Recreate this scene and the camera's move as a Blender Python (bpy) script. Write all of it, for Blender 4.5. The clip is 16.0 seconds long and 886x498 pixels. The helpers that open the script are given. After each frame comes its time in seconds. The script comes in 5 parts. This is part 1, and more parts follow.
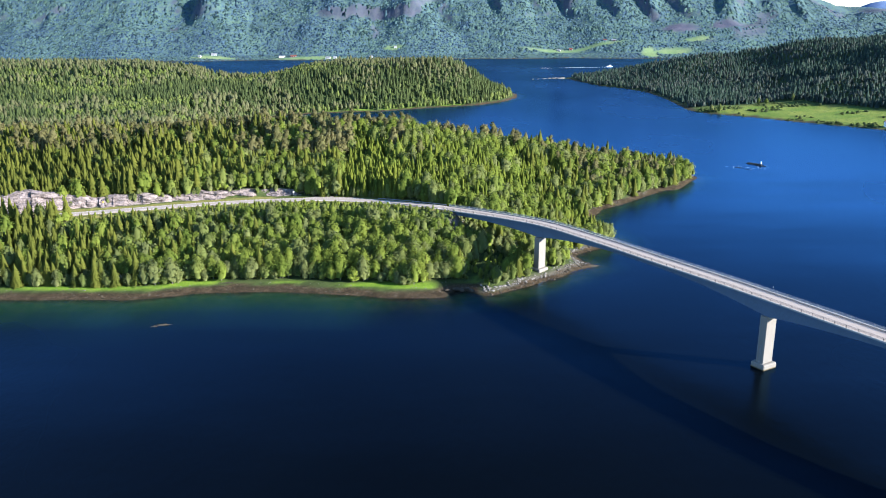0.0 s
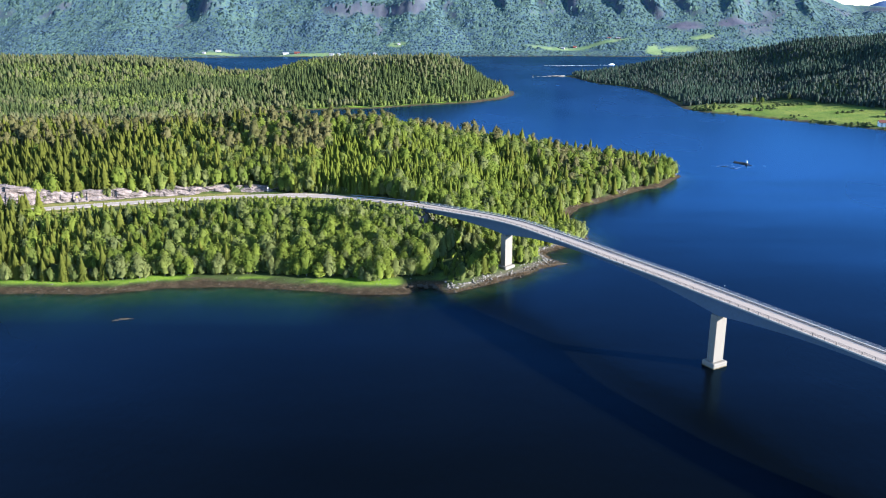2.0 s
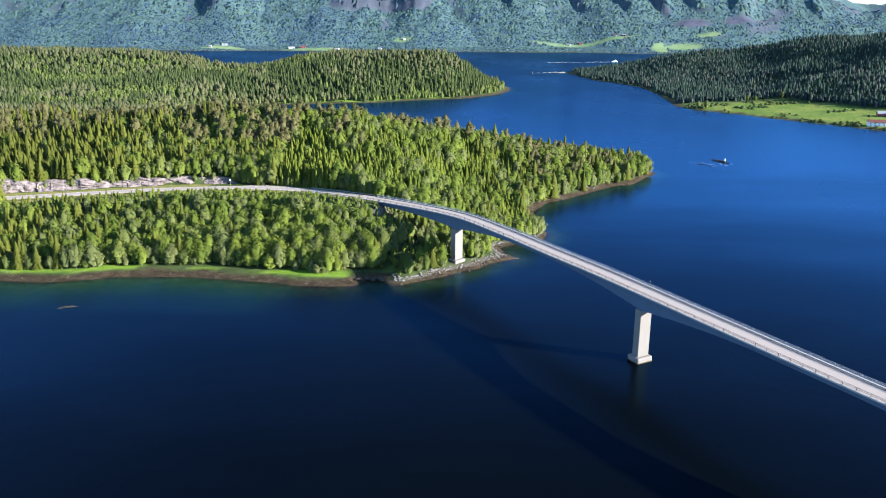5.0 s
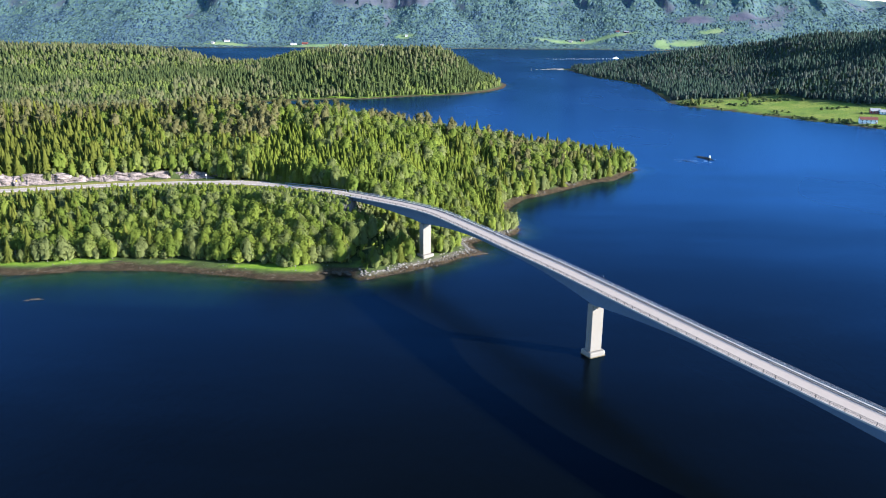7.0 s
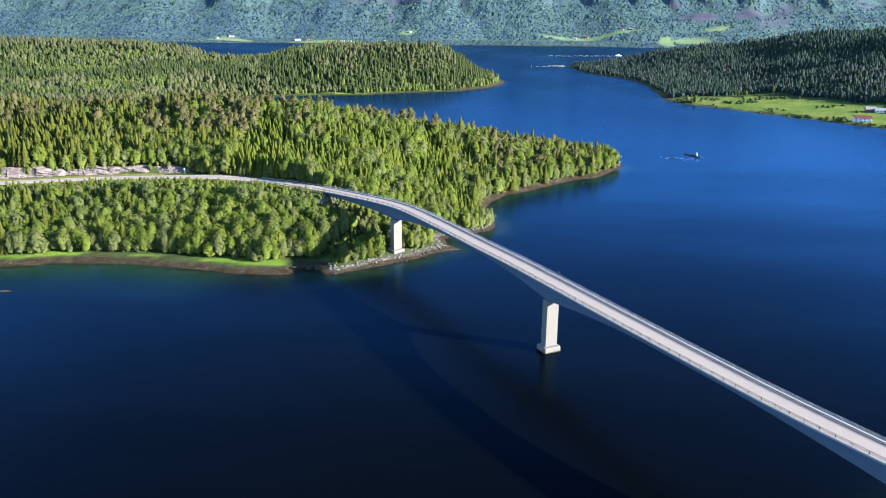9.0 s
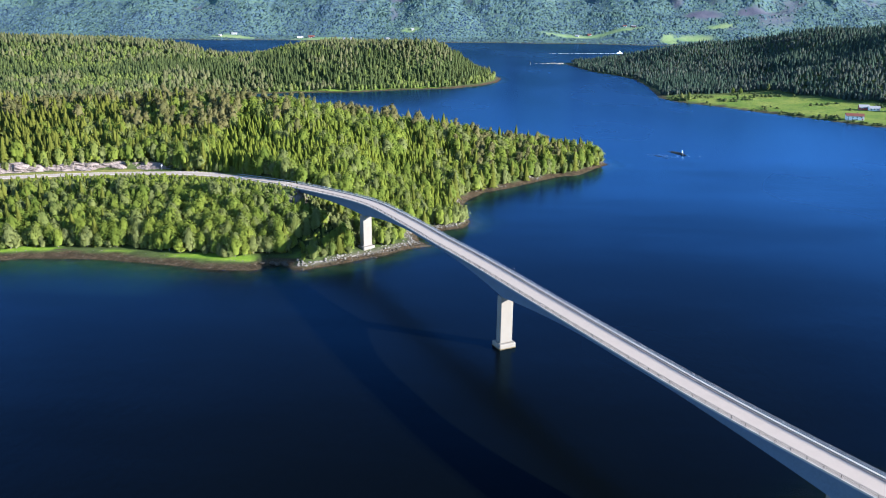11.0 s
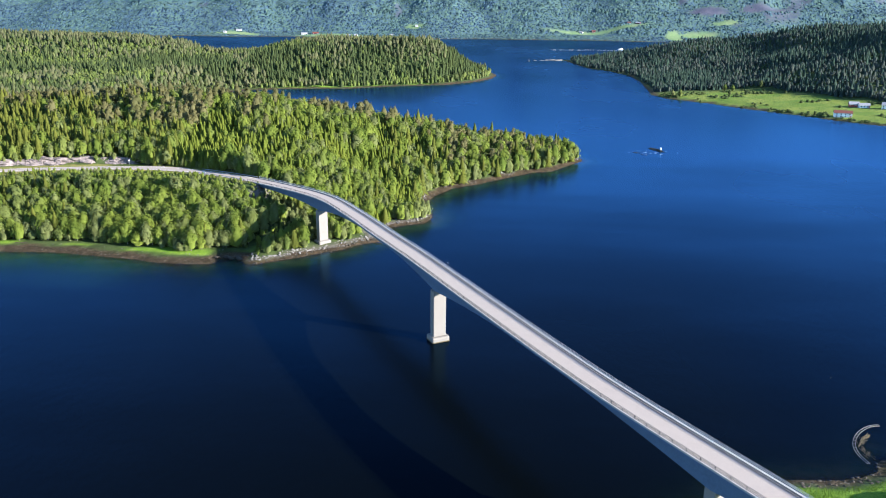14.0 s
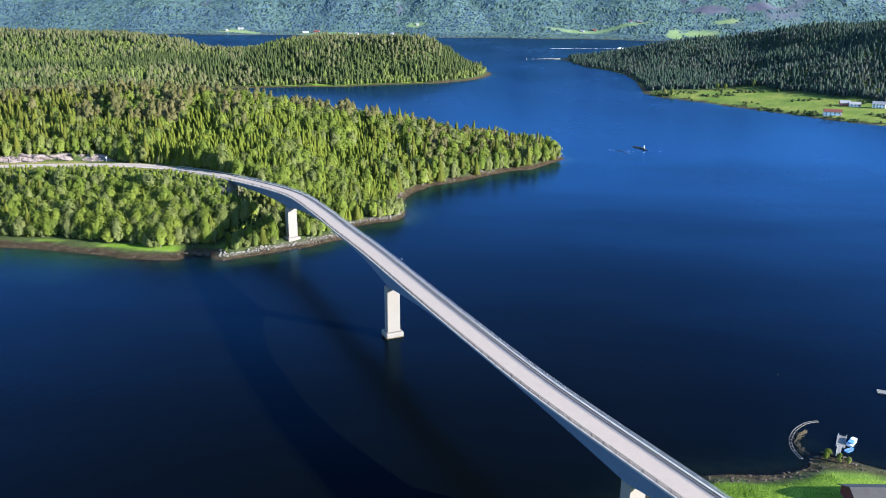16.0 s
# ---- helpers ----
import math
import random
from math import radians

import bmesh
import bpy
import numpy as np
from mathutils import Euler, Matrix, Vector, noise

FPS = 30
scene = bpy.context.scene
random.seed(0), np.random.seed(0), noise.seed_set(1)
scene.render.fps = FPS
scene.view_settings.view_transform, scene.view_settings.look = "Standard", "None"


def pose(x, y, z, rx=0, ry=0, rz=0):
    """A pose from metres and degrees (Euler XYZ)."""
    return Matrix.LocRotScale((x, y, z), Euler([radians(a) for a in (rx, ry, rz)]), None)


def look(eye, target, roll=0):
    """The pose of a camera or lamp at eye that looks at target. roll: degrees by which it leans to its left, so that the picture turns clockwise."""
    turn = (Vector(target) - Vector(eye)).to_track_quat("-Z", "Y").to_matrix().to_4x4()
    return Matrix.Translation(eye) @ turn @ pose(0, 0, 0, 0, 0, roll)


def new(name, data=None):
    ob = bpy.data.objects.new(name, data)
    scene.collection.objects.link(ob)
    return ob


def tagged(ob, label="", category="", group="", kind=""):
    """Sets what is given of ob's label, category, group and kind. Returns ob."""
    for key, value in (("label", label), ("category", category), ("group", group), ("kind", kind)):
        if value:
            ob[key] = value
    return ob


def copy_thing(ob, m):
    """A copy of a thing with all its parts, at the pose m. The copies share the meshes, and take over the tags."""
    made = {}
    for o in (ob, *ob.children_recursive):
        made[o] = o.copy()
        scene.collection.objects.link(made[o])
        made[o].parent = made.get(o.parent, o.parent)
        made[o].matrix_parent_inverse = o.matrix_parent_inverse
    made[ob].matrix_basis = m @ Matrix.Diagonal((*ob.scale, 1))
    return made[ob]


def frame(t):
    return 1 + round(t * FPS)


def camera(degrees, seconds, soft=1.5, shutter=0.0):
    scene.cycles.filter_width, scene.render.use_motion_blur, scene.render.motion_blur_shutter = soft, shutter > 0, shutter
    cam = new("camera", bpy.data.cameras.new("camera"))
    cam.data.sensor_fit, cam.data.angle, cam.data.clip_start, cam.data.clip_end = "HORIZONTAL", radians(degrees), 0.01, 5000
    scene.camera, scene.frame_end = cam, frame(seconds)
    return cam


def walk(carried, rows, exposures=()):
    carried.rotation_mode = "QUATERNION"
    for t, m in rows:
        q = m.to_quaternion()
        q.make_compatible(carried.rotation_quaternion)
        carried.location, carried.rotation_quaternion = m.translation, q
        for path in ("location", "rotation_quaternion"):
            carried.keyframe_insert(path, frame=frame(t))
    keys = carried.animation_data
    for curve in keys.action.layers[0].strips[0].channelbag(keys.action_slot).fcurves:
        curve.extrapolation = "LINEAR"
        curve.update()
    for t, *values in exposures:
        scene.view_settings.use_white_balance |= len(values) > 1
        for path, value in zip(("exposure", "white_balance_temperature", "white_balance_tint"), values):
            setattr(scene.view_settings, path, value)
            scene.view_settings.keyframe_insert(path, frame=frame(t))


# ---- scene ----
cam = camera(57.7, 16.0, soft=0.98)
PATH = [
    (0, (4.594, -0.126, 119.879), (4.552, 1.794, 119.321), -0.4),
    (0.5, (9.658, -0.274, 119.855), (9.61, 1.646, 119.295), -0.3),
    (1, (14.746, -0.357, 119.837), (14.692, 1.562, 119.276), -0.3),
    (1.5, (19.831, -0.476, 119.816), (19.77, 1.442, 119.254), -0.3),
    (2, (24.911, -0.717, 119.806), (24.846, 1.201, 119.242), -0.2),
    (2.5, (29.987, -1.055, 119.8), (29.916, 0.862, 119.234), -0.1),
    (3, (35.099, -1.421, 119.788), (35.023, 0.495, 119.22), -0.1),
    (3.5, (40.223, -1.784, 119.763), (40.142, 0.131, 119.194), -0.0),
    (4, (45.222, -2.11, 119.728), (45.135, -0.195, 119.158), 0.1),
    (6.5, (69.391, -3.37, 119.3), (69.28, -1.459, 118.72), 0.3),
    (7, (74.078, -3.6, 119.265), (73.962, -1.69, 118.684), 0.3),
    (7.5, (78.733, -3.787, 119.248), (78.612, -1.878, 118.665), 0.4),
    (8, (83.414, -3.91, 119.228), (83.287, -2.002, 118.643), 0.4),
    (8.5, (88.123, -3.951, 119.236), (87.991, -2.043, 118.649), 0.4),
    (9, (92.785, -3.976, 119.248), (92.647, -2.07, 118.659), 0.5),
    (11.5, (116.172, -3.702, 119.36), (116.009, -1.8, 118.763), 0.5),
    (12, (120.843, -3.702, 119.367), (120.674, -1.801, 118.768), 0.5),
    (12.5, (125.539, -3.699, 119.373), (125.366, -1.799, 118.773), 0.5),
    (13, (130.242, -3.71, 119.4), (130.064, -1.811, 118.798), 0.5),
    (13.5, (134.945, -3.763, 119.427), (134.762, -1.864, 118.825), 0.5),
    (14, (139.704, -3.787, 119.46), (139.516, -1.889, 118.857), 0.5),
    (14.5, (144.525, -3.803, 119.481), (144.333, -1.906, 118.878), 0.5),
    (15, (149.359, -3.841, 119.495), (149.162, -1.945, 118.89), 0.5),
    (15.5, (154.156, -3.98, 119.494), (153.955, -2.084, 118.888), 0.5),
    (16, (158.936, -4.161, 119.493), (158.731, -2.266, 118.887), 0.5),
]
walk(cam, [(t, look(eye, target, roll)) for t, eye, target, roll in PATH],
     [(0, 2.1, 6050, 11), (16, 2.1, 6050, 11)])

# ---- light ----
SUN_TURN, SUN_HEIGHT = 105.5, 18.3          # clockwise from +y, above the horizon
world = bpy.data.worlds.new("sky")
scene.world = world
world.use_nodes = True
wn = world.node_tree
sky = wn.nodes.new("ShaderNodeTexSky")
sky.sky_type, sky.sun_disc = "NISHITA", False
sky.sun_elevation, sky.sun_rotation = radians(SUN_HEIGHT), radians(SUN_TURN)
sky.altitude, sky.air_density, sky.dust_density, sky.ozone_density = 100, 1.0, 0.0, 4.5
wn.nodes["Background"].inputs["Strength"].default_value = 0.094
wn.links.new(sky.outputs[0], wn.nodes["Background"].inputs["Color"])

sun_data = bpy.data.lights.new("sun", "SUN")
sun_data.energy, sun_data.angle, sun_data.color = 5.0, radians(0.5), (1.0, 0.95, 0.86)
sun = new("sun", sun_data)
a, e = radians(SUN_TURN), radians(SUN_HEIGHT)
sun_way = Vector((math.sin(a) * math.cos(e), math.cos(a) * math.cos(e), math.sin(e)))
sun.matrix_world = look(sun_way * 400 + Vector((100, 200, 0)), (100, 200, 0))

rng = np.random.default_rng(7)


# ---- numbers ----
def smooth(v):
    v = np.clip(v, 0, 1)
    return v * v * (3 - 2 * v)


def lattice(ix, iy, seed):
    n = (ix.astype(np.int64) * 374761393 + iy.astype(np.int64) * 668265263 + seed * 1442695041) & 0x7FFFFFFF
    n = ((n ^ (n >> 13)) * 1274126177) & 0x7FFFFFFF
    return ((n ^ (n >> 16)) & 0xFFFF) / 65535.0


def value_noise(x, y, seed):
    ix, iy = np.floor(x), np.floor(y)
    fx, fy = smooth(x - ix), smooth(y - iy)
    p, q = lattice(ix, iy, seed), lattice(ix + 1, iy, seed)
    r, s = lattice(ix, iy + 1, seed), lattice(ix + 1, iy + 1, seed)
    return (p * (1 - fx) + q * fx) * (1 - fy) + (r * (1 - fx) + s * fx) * fy


def fbm(x, y, size, octaves=4, seed=1):
    """Noise from -1 to 1 whose largest swells are about size metres across."""
    x, y = np.asarray(x, float), np.asarray(y, float)
    total, weight, gain = 0.0, 0.0, 1.0
    for k in range(octaves):
        total = total + gain * (2 * value_noise(x * 2 ** k / size + 17.3 * k, y * 2 ** k / size - 9.1 * k, seed + k) - 1)
        weight, gain = weight + gain, gain * 0.5
    return total / weight


def inside(poly, x, y):
    """Metres from the outline of poly; above zero within it."""
    best = np.full(x.shape, 1e12)
    odd = np.zeros(x.shape, bool)
    for (x0, y0), (x1, y1) in zip(poly, poly[1:] + poly[:1]):
        dx, dy = x1 - x0, y1 - y0
        t = np.clip(((x - x0) * dx + (y - y0) * dy) / (dx * dx + dy * dy), 0, 1)
        best = np.minimum(best, (x - x0 - t * dx) ** 2 + (y - y0 - t * dy) ** 2)
        if dy:
            odd ^= ((y0 > y) != (y1 > y)) & (x < x0 + (y - y0) * dx / dy)
    return np.where(odd, 1, -1) * np.sqrt(best)


def spline(points, step):
    """A smooth line through the points, in even steps."""
    p = [np.array(q, float) for q in points]
    p = [2 * p[0] - p[1]] + p + [2 * p[-1] - p[-2]]
    fine = []
    for k in range(1, len(p) - 2):
        for u in np.linspace(0, 1, 40, endpoint=False):
            fine.append(0.5 * (2 * p[k] + (p[k + 1] - p[k - 1]) * u + (2 * p[k - 1] - 5 * p[k] + 4 * p[k + 1] - p[k + 2]) * u ** 2
                               + (3 * p[k] - p[k - 1] - 3 * p[k + 1] + p[k + 2]) * u ** 3))
    fine = np.array(fine + [p[-2]])
    s = np.concatenate([[0], np.cumsum(np.linalg.norm(np.diff(fine[:, :2], axis=0), axis=1))])
    even = np.arange(0, s[-1], step)
    return np.stack([np.interp(even, s, fine[:, k]) for k in range(fine.shape[1])], 1)


# ---- the plan ----
WEST_FRONT = [(-2400, 290), (-700, 322), (-300, 329), (-199, 331), (-176, 333), (-146, 331.2), (-131, 334.5), (-116, 340), (-97, 342), (-76, 343), (-58, 340.7), (-39, 337), (-20, 334.8), (-2, 335.8),
              (1.5, 344), (8, 345), (16, 338), (21, 339.3), (26.6, 344.3), (37.5, 352.5), (53, 364.5), (63, 377), (71, 382.5), (66, 389), (63, 399), (74, 409), (87, 417), (91, 430),
              (83, 455), (84, 478), (95, 503), (111, 517), (128, 537), (147, 559), (160, 565), (171, 582), (186, 607)]
WEST_BACK = [(176, 628), (140, 645), (90, 652), (20, 655), (-60, 662), (-140, 705), (-230, 800), (-260, 920), (-220, 1012), (-175, 1036),
             (-133, 1050), (-97, 1057), (-28, 1099), (32, 1125), (67, 1170), (90, 1224), (95, 1285), (78, 1340), (30, 1385), (-50, 1425),
             (-160, 1465), (-300, 1515), (-520, 1560), (-900, 1540), (-2400, 1480)]
EAST = [(196, 1606), (215, 1590), (248, 1440), (285, 1370), (304, 1293), (305, 1148), (300, 1060), (309, 1024), (340, 990), (386, 938), (430, 890), (472, 840), (505, 816),
        (600, 740), (800, 640), (1500, 420), (2400, 400), (2400, 1850), (1200, 1900), (700, 1860), (430, 1780), (320, 1690), (230, 1640)]
SOUTH = [(196, 178), (206, 183), (216, 185), (230, 188), (236.5, 191), (239.5, 197.5), (242.5, 201.5), (246, 200), (249.5, 195), (253, 191), (275, 191), (330, 200), (500, 160),
         (900, 200), (900, -250), (300, -250), (215, 20), (178, 90), (170, 128), (172, 148), (182, 164)]
ROAD = spline([(-420, 330, 22), (-340, 350, 22.5), (-260, 374, 23), (-182, 401, 23.4), (-134, 418, 23.5), (-100, 426, 23.6), (-72, 428, 23.8), (-45, 424, 23.9), (-13, 411, 24.1),
               (18, 391.5, 24.5), (45.0, 369.0, 24.9), (65.5, 339.8, 25.2), (85.0, 308.0, 25.5), (102.8, 279.6, 25.7), (129.8, 234.8, 25.6), (150.0, 202.5, 25.2), (166.2, 177.8, 24.9), (187.8, 148.6, 24.3), (213.5, 115.6, 23.2), (244.5, 77.6, 21.8), (289.5, 25.6, 20.0)], 2.0)
ROAD_WAY = np.gradient(ROAD[:, :2], axis=0)
ROAD_WAY /= np.linalg.norm(ROAD_WAY, axis=1)[:, None]
ABUTMENT = int(np.argmin(np.hypot(ROAD[:, 0] + 3, ROAD[:, 1] - 403)))
LANDING = int(np.argmin(np.hypot(ROAD[:, 0] - 222, ROAD[:, 1] - 105)))


def from_road(x, y):
    """Distance from the road on land, its height there, and whether the place is uphill of it."""
    best, z, side = np.full(x.shape, 1e9), np.zeros(x.shape), np.zeros(x.shape)
    for k in list(range(0, ABUTMENT + 1, 2)) + list(range(LANDING, len(ROAD), 2)):
        dx, dy = x - ROAD[k, 0], y - ROAD[k, 1]
        d = np.hypot(dx, dy)
        near = d < best
        best, z = np.where(near, d, best), np.where(near, ROAD[k, 2], z)
        side = np.where(near, ROAD_WAY[k, 0] * dy - ROAD_WAY[k, 1] * dx, side)
    return best, z, side


def north_shore(x):
    return 2345 + 14 * np.sin(x / 130.0) + 10 * np.sin(x / 47.0 + 1) - 40 * smooth((-x - 300) / 500) - 25 * smooth((x - 300) / 600)


def shore_distance(x, y):
    w = inside(WEST_FRONT + WEST_BACK, x, y)
    e_ = inside(EAST, x, y)
    s = inside(SOUTH, x, y)
    n = y - north_shore(x)
    ragged = 1.6 * fbm(x, y, 14, 3, 5) + 3.0 * fbm(x, y, 60, 2, 9) * smooth((y - 620) / 200)
    return w + ragged, e_ + ragged, s + ragged, n + ragged


def height(x, y):
    """The lie of the land and of the sea bed."""
    x, y = np.asarray(x, float), np.asarray(y, float)
    w, e_, s, n = shore_distance(x, y)
    rough = fbm(x, y, 34, 4, 21)
    # western land: two wooded headlands and the ridge between
    fade = np.where(y < 720, np.interp(x, [-20, 25, 60, 110, 190], [1, 0.78, 0.62, 0.5, 0.28]), 1.0)
    shelf = np.where(x > 14, 0.28, 0.16) * np.clip(w, 0, 9) + 21.5 * smooth((w - 13) / 58) * fade
    front_hill = 17 * np.exp(-((y - 520) / 66) ** 2) * np.interp(x, [-700, -300, -30, 30, 80, 190], [0.9, 1, 1, 0.62, 0.5, 0.15])
    front_hill = front_hill + 5.5 * np.exp(-((x + 90) / 80) ** 2 - ((y - 535) / 40) ** 2)
    saddle = -7 * np.exp(-((y - 800) / 150) ** 2) * smooth((w - 30) / 60)
    back_ridge = 26 * np.exp(-((y - 1235) / 115) ** 2) * smooth((w - 20) / 90) * (1 - 0.95 * np.exp(-((x + 325) / 92) ** 2))
    west = shelf + (front_hill + back_ridge) * smooth((w - 25) / 70) + saddle + rough * 1.6 * smooth((w - 12) / 30)
    # eastern land: a meadow by the water, then a wooded hill
    east = 0.10 * np.clip(e_, 0, 30) + 0.045 * np.clip(e_ - 30, 0, 90) + 71 * smooth((e_ - 85) / 345) + (rough * 3.0 + 6 * fbm(x, y, 85, 2, 23)) * smooth((e_ - 90) / 60)
    east = east + 19 * np.exp(-((x - 410) / 100) ** 2 - ((y - 1560) / 170) ** 2) * smooth(e_ / 70)
    south = 0.28 * np.clip(s, 0, 8) + 0.10 * np.clip(s - 8, 0, 120) + rough * 0.4 * smooth((s - 5) / 10)
    # the far side of the fjord: farm benches, then a steep mountain
    crest = np.interp(x, [-2400, -1900, 900, 1140, 1262, 1400, 2400], [300, 340, 330, 190, 128, 112, 108])
    north = 0.20 * np.clip(n, 0, 70) + 0.62 * np.clip(n - 60, 0, 90) + (crest - 60) * smooth((n - 120) / 420)
    gully = np.abs(x + 8 + 0.5 * (n - 150) + 10 * fbm(x, y, 80, 2, 60))
    north = north + (25 * fbm(x, y, 230, 5, 41) - 16 * np.exp(-(gully / 24) ** 2)) * smooth((n - 40) / 150)
    north = north + 15 * (0.35 - np.abs(fbm(x, y, 120, 4, 63))) * smooth((n - 90) / 120)
    north = north + 7 * fbm(x, y, 52, 3, 67) * smooth((n - 50) / 90)
    # ribs and knolls with steep western faces, and a cliff band
    u = x / 112.0 + 1.1 * fbm(x, y, 300, 4, 44)
    big, u = 0.25 + 1.3 * lattice(np.floor(u), np.zeros_like(u), 61), u - np.floor(u)
    rib = np.where(u < 0.24, smooth(u / 0.24), 1 - smooth((u - 0.24) / 0.76))
    v = x / 190.0 + 1.3 * fbm(x, y, 330, 4, 46)
    v = v - np.floor(v)
    knob = np.where(v < 0.22, smooth(v / 0.22), 1 - smooth((v - 0.22) / 0.78))
    north = north + 21 * big * rib * smooth((n - 165) / 90) * smooth((x - 60) / 90) * smooth((1150 - x) / 200) * (0.75 + 0.5 * fbm(x, y, 120, 2, 48))
    north = north + 11 * knob * smooth((n - 90) / 90) * smooth((120 - x) / 120) * smooth((x + 930) / 150) * (0.8 + 0.6 * fbm(x, y, 140, 2, 49))
    north = north + 34 * smooth((x + 812) / 22) * np.exp(-np.clip((x + 780) / 46, 0, 9) ** 2) * np.exp(-((n - 250) / 45) ** 2)
    north = north + 24 * smooth((n - 222 - 16 * fbm(x, y, 60, 3, 52)) / 15) * smooth((x + 440) / 60) * smooth((-100 - x) / 40)
    land = np.maximum.reduce([np.where(w > 0, west, -1e3), np.where(e_ > 0, east, -1e3), np.where(s > 0, south, -1e3), np.where(n > 0, north, -1e3)])
    d = np.maximum.reduce([w, e_, s, n])
    bed = np.clip(0.13 * d, -1.3, 0) + np.clip(np.where((x < 5) & (y < 350), 0.15, 0.45) * (d + 10), -16, 0) + 0.35 * fbm(x, y, 9, 3, 3) * smooth(-d / 4)
    z = np.where(d > 0, land, bed)
    r, rz, side = from_road(x, y)
    uphill_cut = (side > 0) & (x < -66)
    bench = smooth(1 - (r - np.where(uphill_cut, 12.0, 6.0)) / np.where((side > 0) | (y < 200), 4.0, 16))
    bench = np.where((x > 2) & (y > 200), 0, bench) * (d > 2)
    return z * (1 - bench) + (rz - 0.25) * bench


# ---- materials ----
def material(name, rough=0.8, spec=0.3):
    m = bpy.data.materials.new(name)
    m.use_nodes = True
    b = m.node_tree.nodes["Principled BSDF"]
    b.inputs["Roughness"].default_value = rough
    b.inputs["Specular IOR Level"].default_value = spec
    return m, m.node_tree, b


def node(tree, kind, **values):
    n = tree.nodes.new(kind)
    for key, value in values.items():
        n.inputs[key.replace("_", " ")].default_value = value
    return n


def mix(tree, fac, a_, b_):
    n = tree.nodes.new("ShaderNodeMix")
    n.data_type = "RGBA"
    for slot, v in ((0, fac), (6, a_), (7, b_)):
        if isinstance(v, bpy.types.NodeSocket):
            tree.links.new(v, n.inputs[slot])
        elif slot == 0:
            n.inputs[0].default_value = v
        else:
            n.inputs[slot].default_value = (*v, 1)
    return n.outputs[2]


def math_node(tree, operation, a_, b_=0.0):
    n = tree.nodes.new("ShaderNodeMath")
    n.operation = operation
    for slot, v in ((0, a_), (1, b_)):
        if isinstance(v, bpy.types.NodeSocket):
            tree.links.new(v, n.inputs[slot])
        else:
            n.inputs[slot].default_value = v
    return n.outputs[0]


def noise_at(tree, scale, detail=3.0, stretch=None, rough=0.55):
    where = tree.nodes.new("ShaderNodeTexCoord").outputs["Object"]
    if stretch:
        mapping = node(tree, "ShaderNodeMapping", Scale=stretch)
        tree.links.new(where, mapping.inputs[0])
        where = mapping.outputs[0]
    n = node(tree, "ShaderNodeTexNoise", Scale=scale, Detail=detail, Roughness=rough)
    tree.links.new(where, n.inputs["Vector"])
    return n.outputs[0]


def ramp(tree, value, low, high):
    n = node(tree, "ShaderNodeMapRange", From_Min=low, From_Max=high)
    n.interpolation_type = "SMOOTHSTEP"
    tree.links.new(value, n.inputs[0])
    return n.outputs[0]


def bump(tree, b, value, distance, strength=1.0):
    n = node(tree, "ShaderNodeBump", Distance=distance, Strength=strength)
    tree.links.new(value, n.inputs["Height"])
    tree.links.new(n.outputs[0], b.inputs["Normal"])


def attribute(tree, name):
    n = tree.nodes.new("ShaderNodeAttribute")
    n.attribute_name = name
    return n.outputs["Fac"]


def plain(name, colour, rough=0.8, vary=0.25, scale=1.5, spec=0.3, metal=0.0, relief=0.02):
    m, t, b = material(name, rough, spec)
    grain, stain = noise_at(t, scale * 6, 4), noise_at(t, scale, 3)
    dark = tuple(c * (1 - vary) for c in colour)
    col = mix(t, ramp(t, stain, 0.3, 0.7), colour, dark)
    col = mix(t, ramp(t, grain, 0.35, 0.75), col, tuple(min(1, c * (1 + vary * 0.5)) for c in colour))
    t.links.new(col, b.inputs["Base Color"])
    b.inputs["Metallic"].default_value = metal
    if relief:
        bump(t, b, grain, relief)
    return m


def foliage(name, dark, light, glow=0.25, accent=None):
    """Leaves: each tree and each clump a little different, with light that comes through them."""
    m, t, b = material(name, 0.75, 0.06)
    tree_id = math_node(t, "FRACT", math_node(t, "ADD", attribute(t, "tree"), t.nodes.new("ShaderNodeObjectInfo").outputs["Random"]))
    leaf = t.nodes.new("ShaderNodeNewGeometry").outputs["Random Per Island"]
    stand = node(t, "ShaderNodeTexNoise", Scale=0.035, Detail=3.0)
    t.links.new(t.nodes.new("ShaderNodeNewGeometry").outputs["Position"], stand.inputs["Vector"])
    shade = math_node(t, "ADD", math_node(t, "MULTIPLY", tree_id, 0.38), math_node(t, "MULTIPLY", leaf, 0.2))
    shade = math_node(t, "ADD", shade, math_node(t, "MULTIPLY", ramp(t, stand.outputs[0], 0.36, 0.64), 0.42))
    col = mix(t, shade, dark, light)
    if accent:
        odd = math_node(t, "FRACT", math_node(t, "MULTIPLY", tree_id, 7.3))
        col = mix(t, math_node(t, "MULTIPLY", ramp(t, odd, 0.45, 0.95), 0.75), col, mix(t, leaf, tuple(0.75 * c for c in accent), accent))
    t.links.new(col, b.inputs["Base Color"])
    thin = t.nodes.new("ShaderNodeBsdfTranslucent")
    t.links.new(col, thin.inputs[0])
    both = t.nodes.new("ShaderNodeMixShader")
    both.inputs[0].default_value = glow
    t.links.new(b.outputs[0], both.inputs[1])
    t.links.new(thin.outputs[0], both.inputs[2])
    t.links.new(both.outputs[0], t.nodes["Material Output"].inputs[0])
    return m


